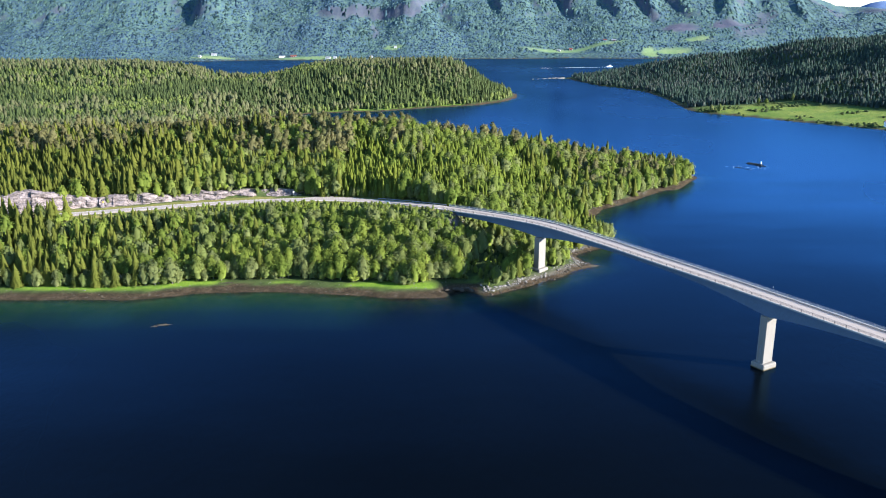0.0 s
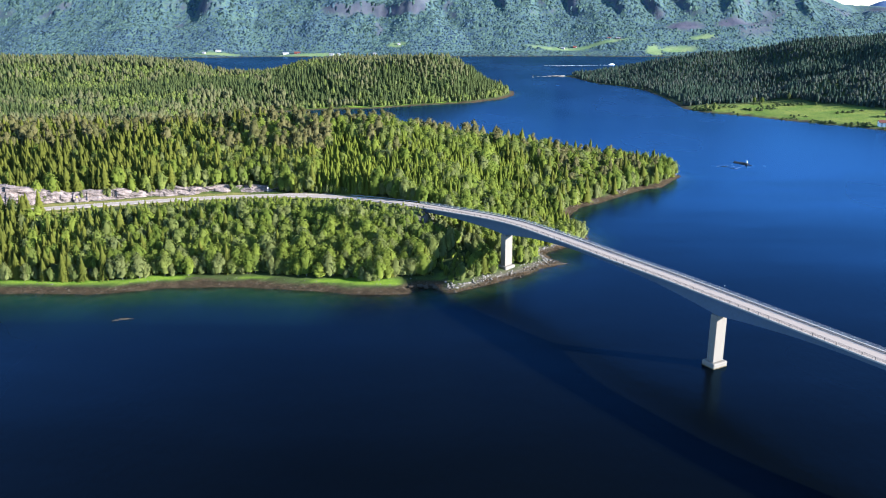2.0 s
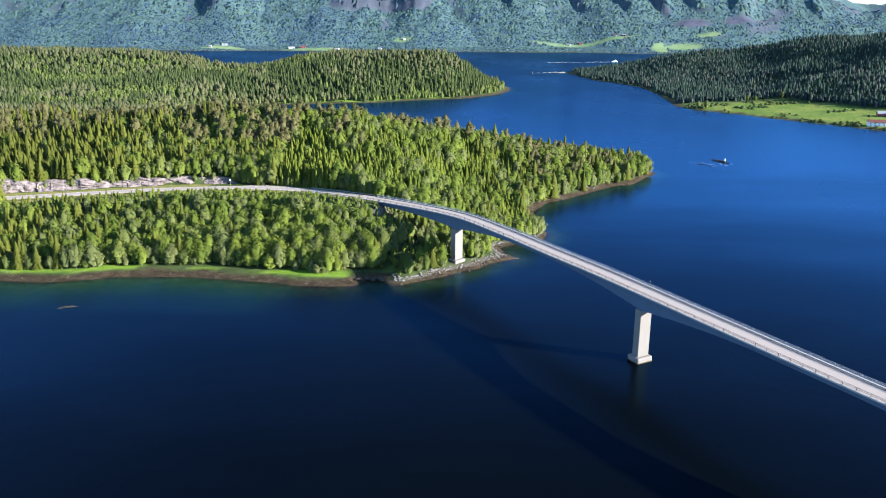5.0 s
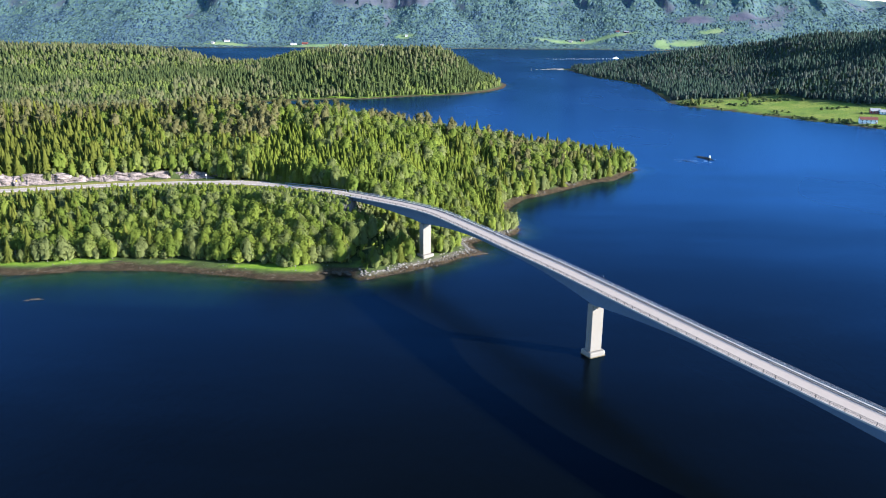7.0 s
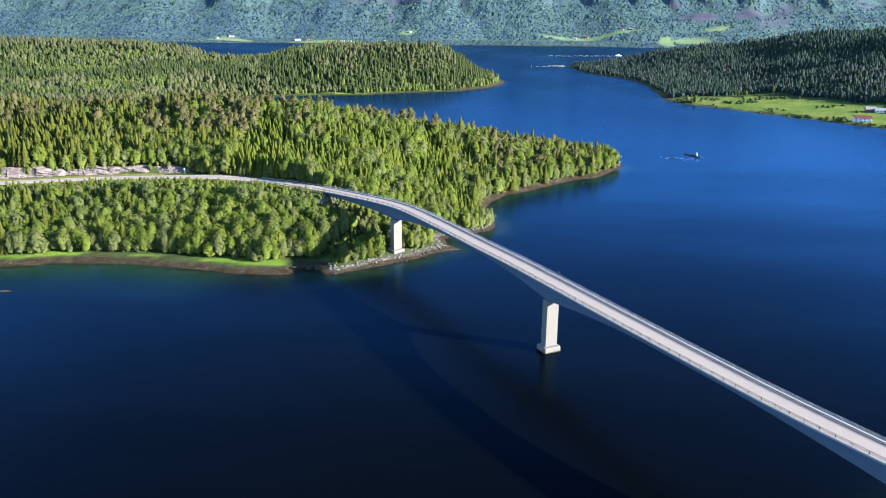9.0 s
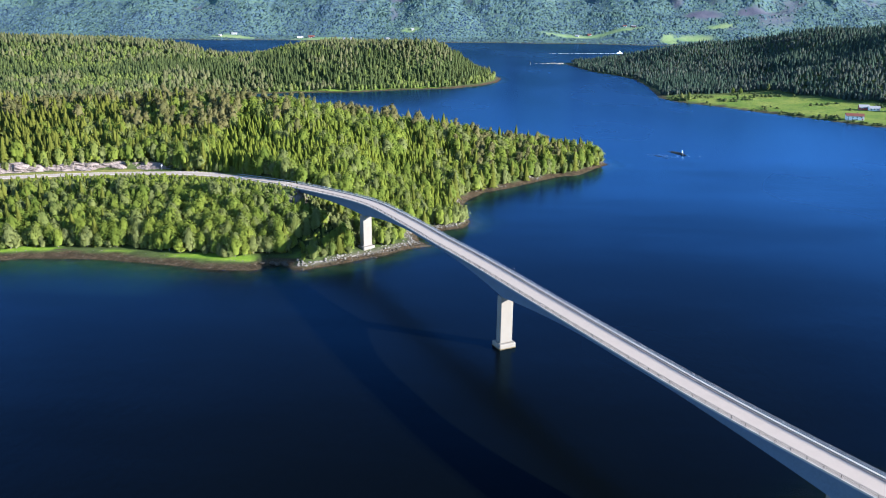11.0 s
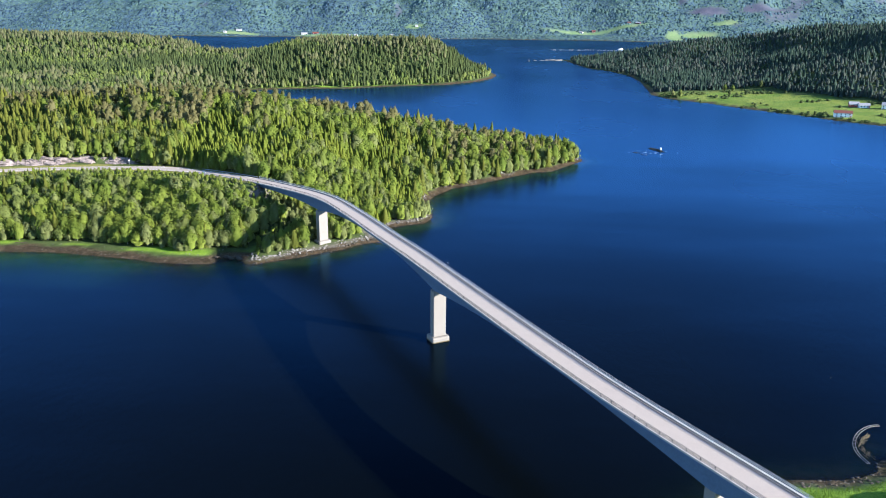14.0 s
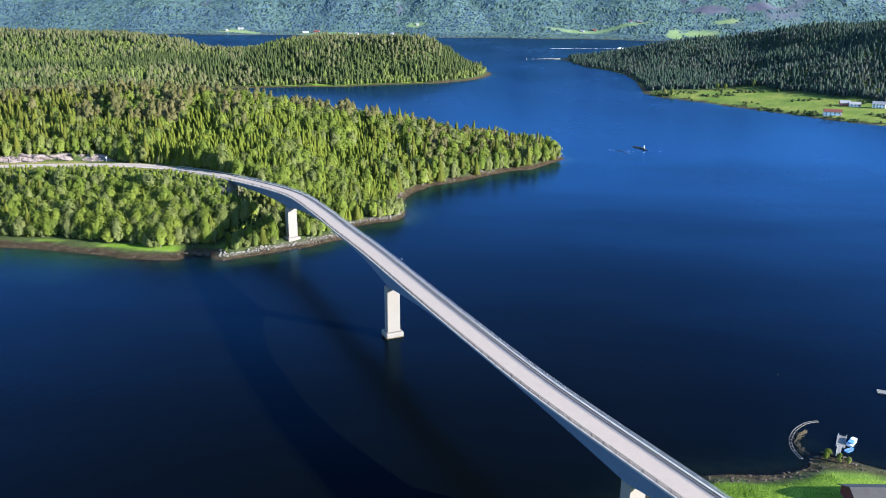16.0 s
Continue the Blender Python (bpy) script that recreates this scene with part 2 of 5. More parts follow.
BIRCH_LEAF = foliage("birch_leaf", (0.104, 0.147, 0.026), (0.224, 0.266, 0.046), 0.5, (0.200, 0.216, 0.090))
WILLOW_LEAF = foliage("willow_leaf", (0.136, 0.16, 0.050), (0.215, 0.23, 0.090), 0.5, (0.113, 0.16, 0.03))
YOUNG_NEEDLE = foliage("young_spruce_needle", (0.088, 0.118, 0.018), (0.182, 0.207, 0.030), 0.42, (0.121, 0.156, 0.024))
SPRUCE_NEEDLE = foliage("spruce_needle", (0.093, 0.108, 0.021), (0.175, 0.186, 0.034), 0.5, (0.127, 0.142, 0.028))
PINE_NEEDLE = foliage("pine_needle", (0.112, 0.107, 0.042), (0.184, 0.168, 0.073), 0.45, (0.125, 0.130, 0.046))
HEADLAND_NEEDLE = foliage("headland_spruce_needle", (0.056, 0.083, 0.035), (0.112, 0.140, 0.047), 0.5, (0.090, 0.115, 0.046))
HEADLAND_LEAF = foliage("headland_birch_leaf", (0.104, 0.146, 0.036), (0.190, 0.222, 0.062), 0.45, (0.158, 0.172, 0.074))
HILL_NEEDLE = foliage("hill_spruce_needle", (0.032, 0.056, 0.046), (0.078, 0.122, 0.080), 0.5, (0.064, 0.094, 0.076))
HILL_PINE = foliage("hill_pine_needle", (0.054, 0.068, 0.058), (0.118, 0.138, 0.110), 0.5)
# mountain leaves: the fjord's blue haze is mixed into both tones
HAZY_LEAF = foliage("hazy_forest_leaf", (0.042, 0.076, 0.120), (0.070, 0.120, 0.092), 0.06, (0.074, 0.124, 0.088))
HAZY_NEEDLE = foliage("hazy_spruce_needle", (0.032, 0.060, 0.100), (0.054, 0.092, 0.104), 0.06)
HEADLAND_PINE = foliage("headland_pine_needle", (0.112, 0.120, 0.056), (0.182, 0.182, 0.088), 0.5, (0.10, 0.136, 0.045))
BARK = plain("bark", (0.16, 0.12, 0.09), 0.9, 0.4, 2)
PINE_BARK = plain("pine_bark", (0.30, 0.20, 0.13), 0.9, 0.35, 2)
# trunks of the far woods: the shade among the trees darkens this bark's colour
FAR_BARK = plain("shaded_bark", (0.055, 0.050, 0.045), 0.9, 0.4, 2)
BIRCH_BARK = plain("birch_bark", (0.17, 0.155, 0.135), 0.8, 0.5, 3)


def ground_material():
    m, t, b = material("ground", 0.95, 0.1)
    fine, mid, wide = noise_at(t, 1.6, 5), noise_at(t, 0.22, 4), noise_at(t, 0.03, 4)
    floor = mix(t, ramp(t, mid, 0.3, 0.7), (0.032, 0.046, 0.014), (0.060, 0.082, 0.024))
    grass = mix(t, ramp(t, mid, 0.3, 0.7), (0.118, 0.198, 0.018), (0.186, 0.268, 0.030))
    grass = mix(t, ramp(t, fine, 0.4, 0.8), grass, (0.075, 0.150, 0.015))
    crop = mix(t, ramp(t, wide, 0.35, 0.65), (0.120, 0.185, 0.080), (0.160, 0.210, 0.100))
    # slope between the mountain's trees, bluish for haze painted into the colour
    hazy_slope = mix(t, ramp(t, noise_at(t, 0.11, 4), 0.38, 0.62), (0.040, 0.072, 0.098), (0.066, 0.110, 0.088))
    meadow = mix(t, ramp(t, wide, 0.35, 0.65), (0.094, 0.146, 0.020), (0.158, 0.184, 0.034))
    meadow = mix(t, ramp(t, mid, 0.50, 0.72), meadow, (0.056, 0.100, 0.020))
    weed = mix(t, ramp(t, mid, 0.35, 0.65), (0.034, 0.021, 0.011), (0.082, 0.053, 0.031))
    weed = mix(t, ramp(t, fine, 0.45, 0.62), weed, (0.014, 0.010, 0.006))
    weed = mix(t, ramp(t, noise_at(t, 0.9, 3), 0.60, 0.70), weed, (0.125, 0.106, 0.088))
    rock = mix(t, ramp(t, mid, 0.3, 0.7), (0.150, 0.128, 0.110), (0.090, 0.074, 0.062))
    rock = mix(t, ramp(t, fine, 0.4, 0.75), rock, (0.07, 0.06, 0.055))
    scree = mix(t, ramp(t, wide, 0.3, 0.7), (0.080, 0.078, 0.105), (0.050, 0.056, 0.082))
    verge = mix(t, ramp(t, mid, 0.35, 0.65), (0.205, 0.175, 0.060), (0.150, 0.160, 0.040))
    bed = mix(t, ramp(t, mid, 0.35, 0.65), (0.030, 0.075, 0.030), (0.075, 0.095, 0.040))
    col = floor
    for name, c in (("far", hazy_slope), ("crop", crop), ("grass", grass), ("meadow", meadow), ("verge", verge), ("rock", rock), ("scree", scree), ("weed", weed), ("bed", bed)):
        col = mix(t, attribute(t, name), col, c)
    t.links.new(col, b.inputs["Base Color"])
    bump(t, b, fine, 0.35)
    return m


def water_material():
    """Dark water: a deep blue body, a rippled gloss by Fresnel, and clear shallows over the bed."""
    m, t, b = material("fjord_water")
    t.nodes.remove(b)
    wide, mid, fine = noise_at(t, 0.006, 3, (1, 0.5, 1)), noise_at(t, 0.35, 3, (1, 0.6, 1)), noise_at(t, 1.7, 3, (1, 0.7, 1))
    col = mix(t, ramp(t, wide, 0.3, 0.7), (0.0009, 0.0013, 0.0011), (0.0013, 0.0019, 0.0017))
    col = mix(t, attribute(t, "shallow"), col, (0.012, 0.044, 0.014))
    swell = math_node(t, "ADD", math_node(t, "MULTIPLY", mid, 0.6), math_node(t, "MULTIPLY", fine, 0.15))
    ripple = node(t, "ShaderNodeBump", Distance=0.085)
    t.links.new(swell, ripple.inputs["Height"])
    body = t.nodes.new("ShaderNodeBsdfDiffuse")
    t.links.new(col, body.inputs["Color"])
    seen = t.nodes.new("ShaderNodeBsdfTransparent")
    under = t.nodes.new("ShaderNodeMixShader")
    t.links.new(attribute(t, "clear"), under.inputs[0])
    t.links.new(body.outputs[0], under.inputs[1])
    t.links.new(seen.outputs[0], under.inputs[2])
    gloss = t.nodes.new("ShaderNodeBsdfGlossy")
    gloss.inputs["Color"].default_value = (0.128, 0.314, 0.60, 1)
    t.links.new(math_node(t, "ADD", math_node(t, "MULTIPLY", ramp(t, wide, 0.35, 0.65), 0.05), 0.23), gloss.inputs["Roughness"])
    shine = node(t, "ShaderNodeFresnel", IOR=1.27)
    for n in (gloss, shine):
        t.links.new(ripple.outputs[0], n.inputs["Normal"])
    whole = t.nodes.new("ShaderNodeMixShader")
    grazing = math_node(t, "MULTIPLY", math_node(t, "POWER", shine.outputs[0], 1.6), 3.85)
    gusts = ramp(t, noise_at(t, 0.011, 4, (0.35, 1.0, 1), 0.6), 0.35, 0.68)    # patches where the wind ruffles the surface
    grazing = math_node(t, "MULTIPLY", grazing, math_node(t, "ADD", math_node(t, "MULTIPLY", gusts, 0.28), 0.86))
    t.links.new(math_node(t, "MINIMUM", grazing, 0.60), whole.inputs[0])
    t.links.new(under.outputs[0], whole.inputs[1])
    t.links.new(gloss.outputs[0], whole.inputs[2])
    t.links.new(whole.outputs[0], t.nodes["Material Output"].inputs[0])
    return m


def cut_rock_material():
    m, t, b = material("blasted_rock", 0.9, 0.2)
    where = node(t, "ShaderNodeMapping", Scale=(0.55, 0.55, 2.0), Rotation=(0.12, 0.08, 0.3))
    t.links.new(t.nodes.new("ShaderNodeTexCoord").outputs["Object"], where.inputs[0])
    cells = []
    for scale in (0.2, 0.55):
        v = node(t, "ShaderNodeTexVoronoi", Scale=scale)
        v.feature = "DISTANCE_TO_EDGE"
        t.links.new(where.outputs[0], v.inputs["Vector"])
        cells.append(v.outputs["Distance"])
    mid, fine = noise_at(t, 0.35, 4), noise_at(t, 2.5, 4)
    col = mix(t, ramp(t, mid, 0.35, 0.65), (0.255, 0.203, 0.192), (0.135, 0.107, 0.100))
    col = mix(t, ramp(t, fine, 0.4, 0.75), col, (0.20, 0.165, 0.155))
    col = mix(t, math_node(t, "MULTIPLY", ramp(t, cells[1], 0.05, 0.0), 0.5), col, (0.10, 0.088, 0.08))
    col = mix(t, math_node(t, "MULTIPLY", ramp(t, cells[0], 0.05, 0.0), ramp(t, mid, 0.4, 0.6)), col, (0.05, 0.045, 0.04))
    t.links.new(col, b.inputs["Base Color"])
    bump(t, b, math_node(t, "ADD", math_node(t, "MULTIPLY", ramp(t, cells[0], 0.0, 0.25), 1.0), fine), 0.5)
    return m


GROUND, WATER = ground_material(), water_material()
EDGE_CONCRETE = plain("pale_edge_concrete", (0.30, 0.285, 0.265), 0.85, 0.2, 0.4)
CONCRETE = plain("weathered_concrete", (0.172, 0.154, 0.134), 0.85, 0.09, 0.35)
# concrete with the girder's blue shade painted into its colour
SHADED_GIRDER = plain("shaded_girder_concrete", (0.074, 0.108, 0.160), 0.85, 0.12, 0.25)
ASPHALT = plain("worn_asphalt", (0.300, 0.250, 0.214), 0.9, 0.07, 0.35)
STEEL = plain("galvanised_steel", (0.25, 0.265, 0.29), 0.6, 0.25, 2, metal=0.1)
WHITE_PAINT = plain("white_paint", (0.78, 0.78, 0.76), 0.6, 0.1, 1)
ROCK = plain("grey_rock", (0.165, 0.150, 0.136), 0.9, 0.55, 0.5, relief=0.12)
CUT_ROCK = cut_rock_material()
WET_ROCK = plain("seaweed_rock", (0.045, 0.034, 0.022), 0.7, 0.5, 0.6, relief=0.1)


# ---- meshes ----
def mesh_of(name, verts, tris, mats, values=None, which=None, smooth_faces=False, normals=None):
    """A mesh from arrays of vertices and triangles (or quads); values: attributes of the vertices; which: each face's material."""
    me = bpy.data.meshes.new(name)
    verts, tris = np.asarray(verts, np.float32), np.asarray(tris, np.int32)
    sides = tris.shape[1]
    me.vertices.add(len(verts))
    me.vertices.foreach_set("co", verts.ravel())
    me.loops.add(tris.size)
    me.loops.foreach_set("vertex_index", tris.ravel())
    me.polygons.add(len(tris))
    me.polygons.foreach_set("loop_start", np.arange(0, tris.size, sides, dtype=np.int32))
    if which is not None:
        me.polygons.foreach_set("material_index", np.asarray(which, np.int32))
    me.polygons.foreach_set("use_smooth", np.full(len(tris), smooth_faces or normals is not None))
    for key, value in (values or {}).items():
        me.attributes.new(key, "FLOAT", "POINT").data.foreach_set("value", np.asarray(value, np.float32))
    for mat in mats:
        me.materials.append(mat)
    me.update(calc_edges=True)
    me.validate()
    if normals is not None:
        me.normals_split_custom_set_from_vertices(np.asarray(normals, np.float32))
    return me


def part(name, bm, mat, parent, label=""):
    """Links a bmesh (or a mesh) as one object under a thing."""
    if isinstance(bm, bmesh.types.BMesh):
        me = bpy.data.meshes.new(name)
        bm.to_mesh(me)
        bm.free()
        me.materials.append(mat)
    else:
        me = bm
    ob = new(name, me)
    ob.parent = parent
    return tagged(ob, label)


def thing(name, label, category, m=None, group="", kind=""):
    ob = new(name)
    ob.empty_display_size = 0.3
    if m is not None:
        ob.matrix_basis = m
    return tagged(ob, label, category, group, kind)


def box(bm, size, m, bevel=0.0):
    made = bmesh.ops.create_cube(bm, size=1, matrix=m @ Matrix.Diagonal((*size, 1)))["verts"]
    if bevel:
        edges = list({ed for v in made for ed in v.link_edges})
        bmesh.ops.bevel(bm, geom=edges, offset=bevel, segments=2, affect="EDGES", profile=0.5)
    return bm


def tube(bm, p, q, r0, r1=None, sides=6):
    p, q = Vector(p), Vector(q)
    way = q - p
    m = Matrix.Translation((p + q) / 2) @ way.to_track_quat("Z", "Y").to_matrix().to_4x4()
    bmesh.ops.create_cone(bm, cap_ends=True, segments=sides, radius1=r0, radius2=r0 if r1 is None else r1, depth=way.length, matrix=m)
    return bm


def sweep(bm, line, ring, closed=True):
    """Carries a cross-section along a line: ring(k) gives the points of step k."""
    rows = [[bm.verts.new(p) for p in ring(k)] for k in range(len(line))]
    n = len(rows[0])
    for lo, hi in zip(rows, rows[1:]):
        for k in range(n if closed else n - 1):
            bm.faces.new((lo[k], lo[(k + 1) % n], hi[(k + 1) % n], hi[k]))
    if closed:
        bm.faces.new(rows[0][::-1]), bm.faces.new(rows[-1])
    bmesh.ops.recalc_face_normals(bm, faces=bm.faces)
    return bm


# ---- ground and water ----
def steps(*spans):
    out = [spans[0][0]]
    for lo, hi, d in spans:
        out += list(np.linspace(lo, hi, max(2, int(round((hi - lo) / d)) + 1))[1:])
    return np.array(out)


GX = steps((-4200, -1600, 200), (-1600, -640, 15), (-640, -260, 9), (-260, 240, 3.4), (240, 640, 9), (640, 1500, 14), (1500, 4200, 200))
GY = steps((-700, 60, 60), (60, 130, 8), (130, 215, 3), (215, 325, 10), (325, 470, 2.5), (470, 680, 5), (680, 820, 14), (820, 1320, 9), (1320, 1800, 16), (1800, 2290, 50),
           (2290, 2660, 8), (2660, 2900, 24), (2900, 4400, 150))
X, Y = np.meshgrid(GX, GY)
Z = height(X, Y)
W_, E_, S_, N_ = shore_distance(X, Y)
D = np.maximum.reduce([W_, E_, S_, N_])
R_, RZ_, SIDE_ = from_road(X, Y)
slope = np.hypot(np.gradient(Z, GX, axis=1), np.gradient(Z, GY, axis=0))
ragged = fbm(X, Y, 11, 3, 77)


def blob(cx, cy, rx, ry):
    return smooth(1.6 - np.hypot((X - cx) / rx, (Y - cy) / ry) - 0.3 * fbm(X, Y, 40, 3, 13))


FIELDS = [(-700, 2350, 62, 15), (-425, 2356, 95, 17), (548, 2372, 22, 30), (622, 2390, 48, 14), (340, 2428, 140, 7), (-190, 2418, 24, 9), (700, 2440, 34, 10)]
far_fields = np.maximum.reduce([blob(*f) for f in FIELDS])
masks = {
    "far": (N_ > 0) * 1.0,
    "crop": far_fields * (N_ > 4),
    "grass": np.clip(smooth((D - 7.5 + 2 * ragged) / 1.5) * smooth((17 - D + 4 * ragged) / 3) * (W_ > 0) * smooth((fbm(X, Y, 24, 3, 65) + 0.38) / 0.35) * smooth((X + 215) / 30) * np.where(X < 14, 1, 0.0) + smooth((S_ - 4.5 + 1.5 * ragged) / 1.5), 0, 1),
    "meadow": np.clip(smooth((E_ - 5) / 4) * smooth((118 - E_ + 12 * ragged) / 10) * (X > 300) * smooth((1075 - Y) / 30), 0, 1),
    "verge": smooth((np.where(X < -100, 12, 7.5) - R_ + 2 * ragged) / 2) * (D > 12) * (X < 5),
    "rock": np.clip(smooth((D - 0.8 + ragged) / 1.5) * smooth((6.5 - D + 2.5 * ragged) / 2) * np.where(S_ > -5, 0.1, np.where((X > 14) & (Y < 440), 0.8, 0.25))
                    + smooth((slope - 0.85) / 0.3) * (Y < 1900), 0, 1),
    "scree": np.clip(0.7 * smooth((fbm(X, Y, 150, 4, 91) - 0.34) / 0.12) * smooth((N_ - 95) / 40) + 0.8 * smooth((slope - 1.1) / 0.3) * (N_ > 140) + blob(660, 2490, 50, 16) * (N_ > 0) + blob(800, 2490, 40, 14) * (N_ > 0), 0, 1),
    "weed": smooth((np.where(S_ > -5, 4.0, 8.2) - D + 2.5 * ragged) / 2.5) * (D > -3) * np.where((X > 14) & (Y < 440) & (D > 3.5 + ragged), 0.1, 0.95) * np.where((Y > 440) & (D > 6), 0, 1),
    "bed": smooth(-(D + 1.5) / 3),
}
nx, ny = len(GX), len(GY)
quad = (np.arange(ny - 1)[:, None] * nx + np.arange(nx - 1)[None]).ravel()
quads = np.stack([quad, quad + 1, quad + nx + 1, quad + nx], 1)
ground = new("ground", mesh_of("ground", np.stack([X, Y, Z], -1).reshape(-1, 3), quads, [GROUND], {k: v.ravel() for k, v in masks.items()}, smooth_faces=True))
tagged(ground, "rocky wooded headlands, shores, meadows and mountain slopes", "ground", kind="structure")

wx, wy = GX[::2], GY[::2]
WX, WY = np.meshgrid(wx, wy)
WZ = height(WX, WY)
depth = np.clip(-WZ, 0, 20)
wq = (np.arange(len(wy) - 1)[:, None] * len(wx) + np.arange(len(wx) - 1)[None]).ravel()
wquads = np.stack([wq, wq + 1, wq + len(wx) + 1, wq + len(wx)], 1)
keep = (WZ.ravel()[wquads] < 6).any(1)
water = new("water", mesh_of("water", np.stack([WX, WY, np.zeros_like(WX)], -1).reshape(-1, 3), wquads[keep], [WATER],
                             {"shallow": (np.exp(-(depth / 2.6) ** 1.5) * np.where((WX < 8) & (WY < 400), smooth((fbm(WX, WY, 55, 2, 35) + 0.35) / 0.5) * (0.12 + 0.88 * smooth((-18 - WX) / 34)), np.where(WY < 262, 0.03, 0.3))).ravel(), "clear": (np.where(WY < 262, 0.35, 0.85) * np.exp(-depth / 1.6)).ravel()}, smooth_faces=True))
tagged(water, "dark blue fjord water, rippled, green over the shallows", "water", kind="structure")


# ---- trees ----
def leaves(r, centres, size, outward):
    """A small leaf clump at each centre, facing roughly outward."""
    n = len(centres)
    normal = outward + r.normal(0, 0.28, (n, 3))
    normal[:, 2] += 0.25
    normal /= np.linalg.norm(normal, axis=1)[:, None] + 1e-9
    side = np.cross(normal, r.normal(0, 1, (n, 3)))
    side /= np.linalg.norm(side, axis=1)[:, None] + 1e-9
    up = np.cross(normal, side)
    s = (size * r.uniform(0.65, 1.35, n))[:, None]
    bend = normal * s * 0.25
    v = np.stack([centres - side * s * 1.1 - up * s * 0.55 - bend, centres + side * s * 1.1 - up * s * 0.55 - bend, centres + up * s * 1.15 + bend], 1)
    base = np.arange(n)[:, None] * 3
    soft = 0.45 * outward + 0.35 * normal + np.array([0, 0, 0.6])
    soft /= np.linalg.norm(soft, axis=1)[:, None] + 1e-9
    return v.reshape(-1, 3), base + np.array([[0, 1, 2]]), np.repeat(soft, 3, axis=0)


def taper(points, radii, sides=5):
    """A tapered, closed limb through the points."""
    v, f = [], []
    for k, (p, r) in enumerate(zip(points, radii)):
        for j in range(sides):
            a_ = 2 * math.pi * j / sides
            v.append((p[0] + r * math.cos(a_), p[1] + r * math.sin(a_), p[2]))
        if k:
            for j in range(sides):
                a0, b0 = (k - 1) * sides + j, (k - 1) * sides + (j + 1) % sides
                f += [(a0, b0, b0 + sides), (a0, b0 + sides, a0 + sides)]
    return np.array(v, float), np.array(f)


def join(pieces):
    v, f, at = [], [], 0
    for pv, pf in pieces:
        v.append(pv), f.append(pf + at)
        at += len(pv)
    return np.concatenate(v), np.concatenate(f)


def dome(r, at, wide, tall, segments=6, rings=((0.0, 0.72), (0.4, 1.0), (0.78, 0.66))):
    """The leafy inside of a crown: a lumpy closed mass whose base is at the point given."""
    v, n = [], []
    for k, (h, q) in enumerate(rings):
        turn = r.uniform(0, 6.28)
        for j in range(segments):
            a_ = turn + 2 * math.pi * j / segments if k == 0 else turn0 + 2 * math.pi * (j + 0.5 * k) / segments
            q_ = wide * q * r.uniform(0.8, 1.18)
            v.append((at[0] + q_ * math.cos(a_), at[1] + q_ * math.sin(a_), at[2] + tall * (h + r.uniform(-0.06, 0.06))))
            n.append((math.cos(a_), math.sin(a_), 0.45 + 1.3 * h))
        if k == 0:
            turn0 = turn
    v.append((at[0] + r.uniform(-0.2, 0.2) * wide, at[1] + r.uniform(-0.2, 0.2) * wide, at[2] + tall))
    n.append((0, 0, 1))
    f = []
    for k in range(len(rings) - 1):
        for j in range(segments):
            a0, b0 = k * segments + j, k * segments + (j + 1) % segments
            f += [(a0, b0, b0 + segments), (a0, b0 + segments, a0 + segments)]
    last = (len(rings) - 1) * segments
    f += [(last + j, last + (j + 1) % segments, last + segments) for j in range(segments)]
    n = np.array(n, float)
    return np.array(v, float), np.array(f), n / np.linalg.norm(n, axis=1)[:, None]


LOBE = ((0.1, 0.9), (0.6, 0.75))


def crown_of(pieces):
    v, f = join([p[:2] for p in pieces])
    return v, f, np.concatenate([p[2] for p in pieces])


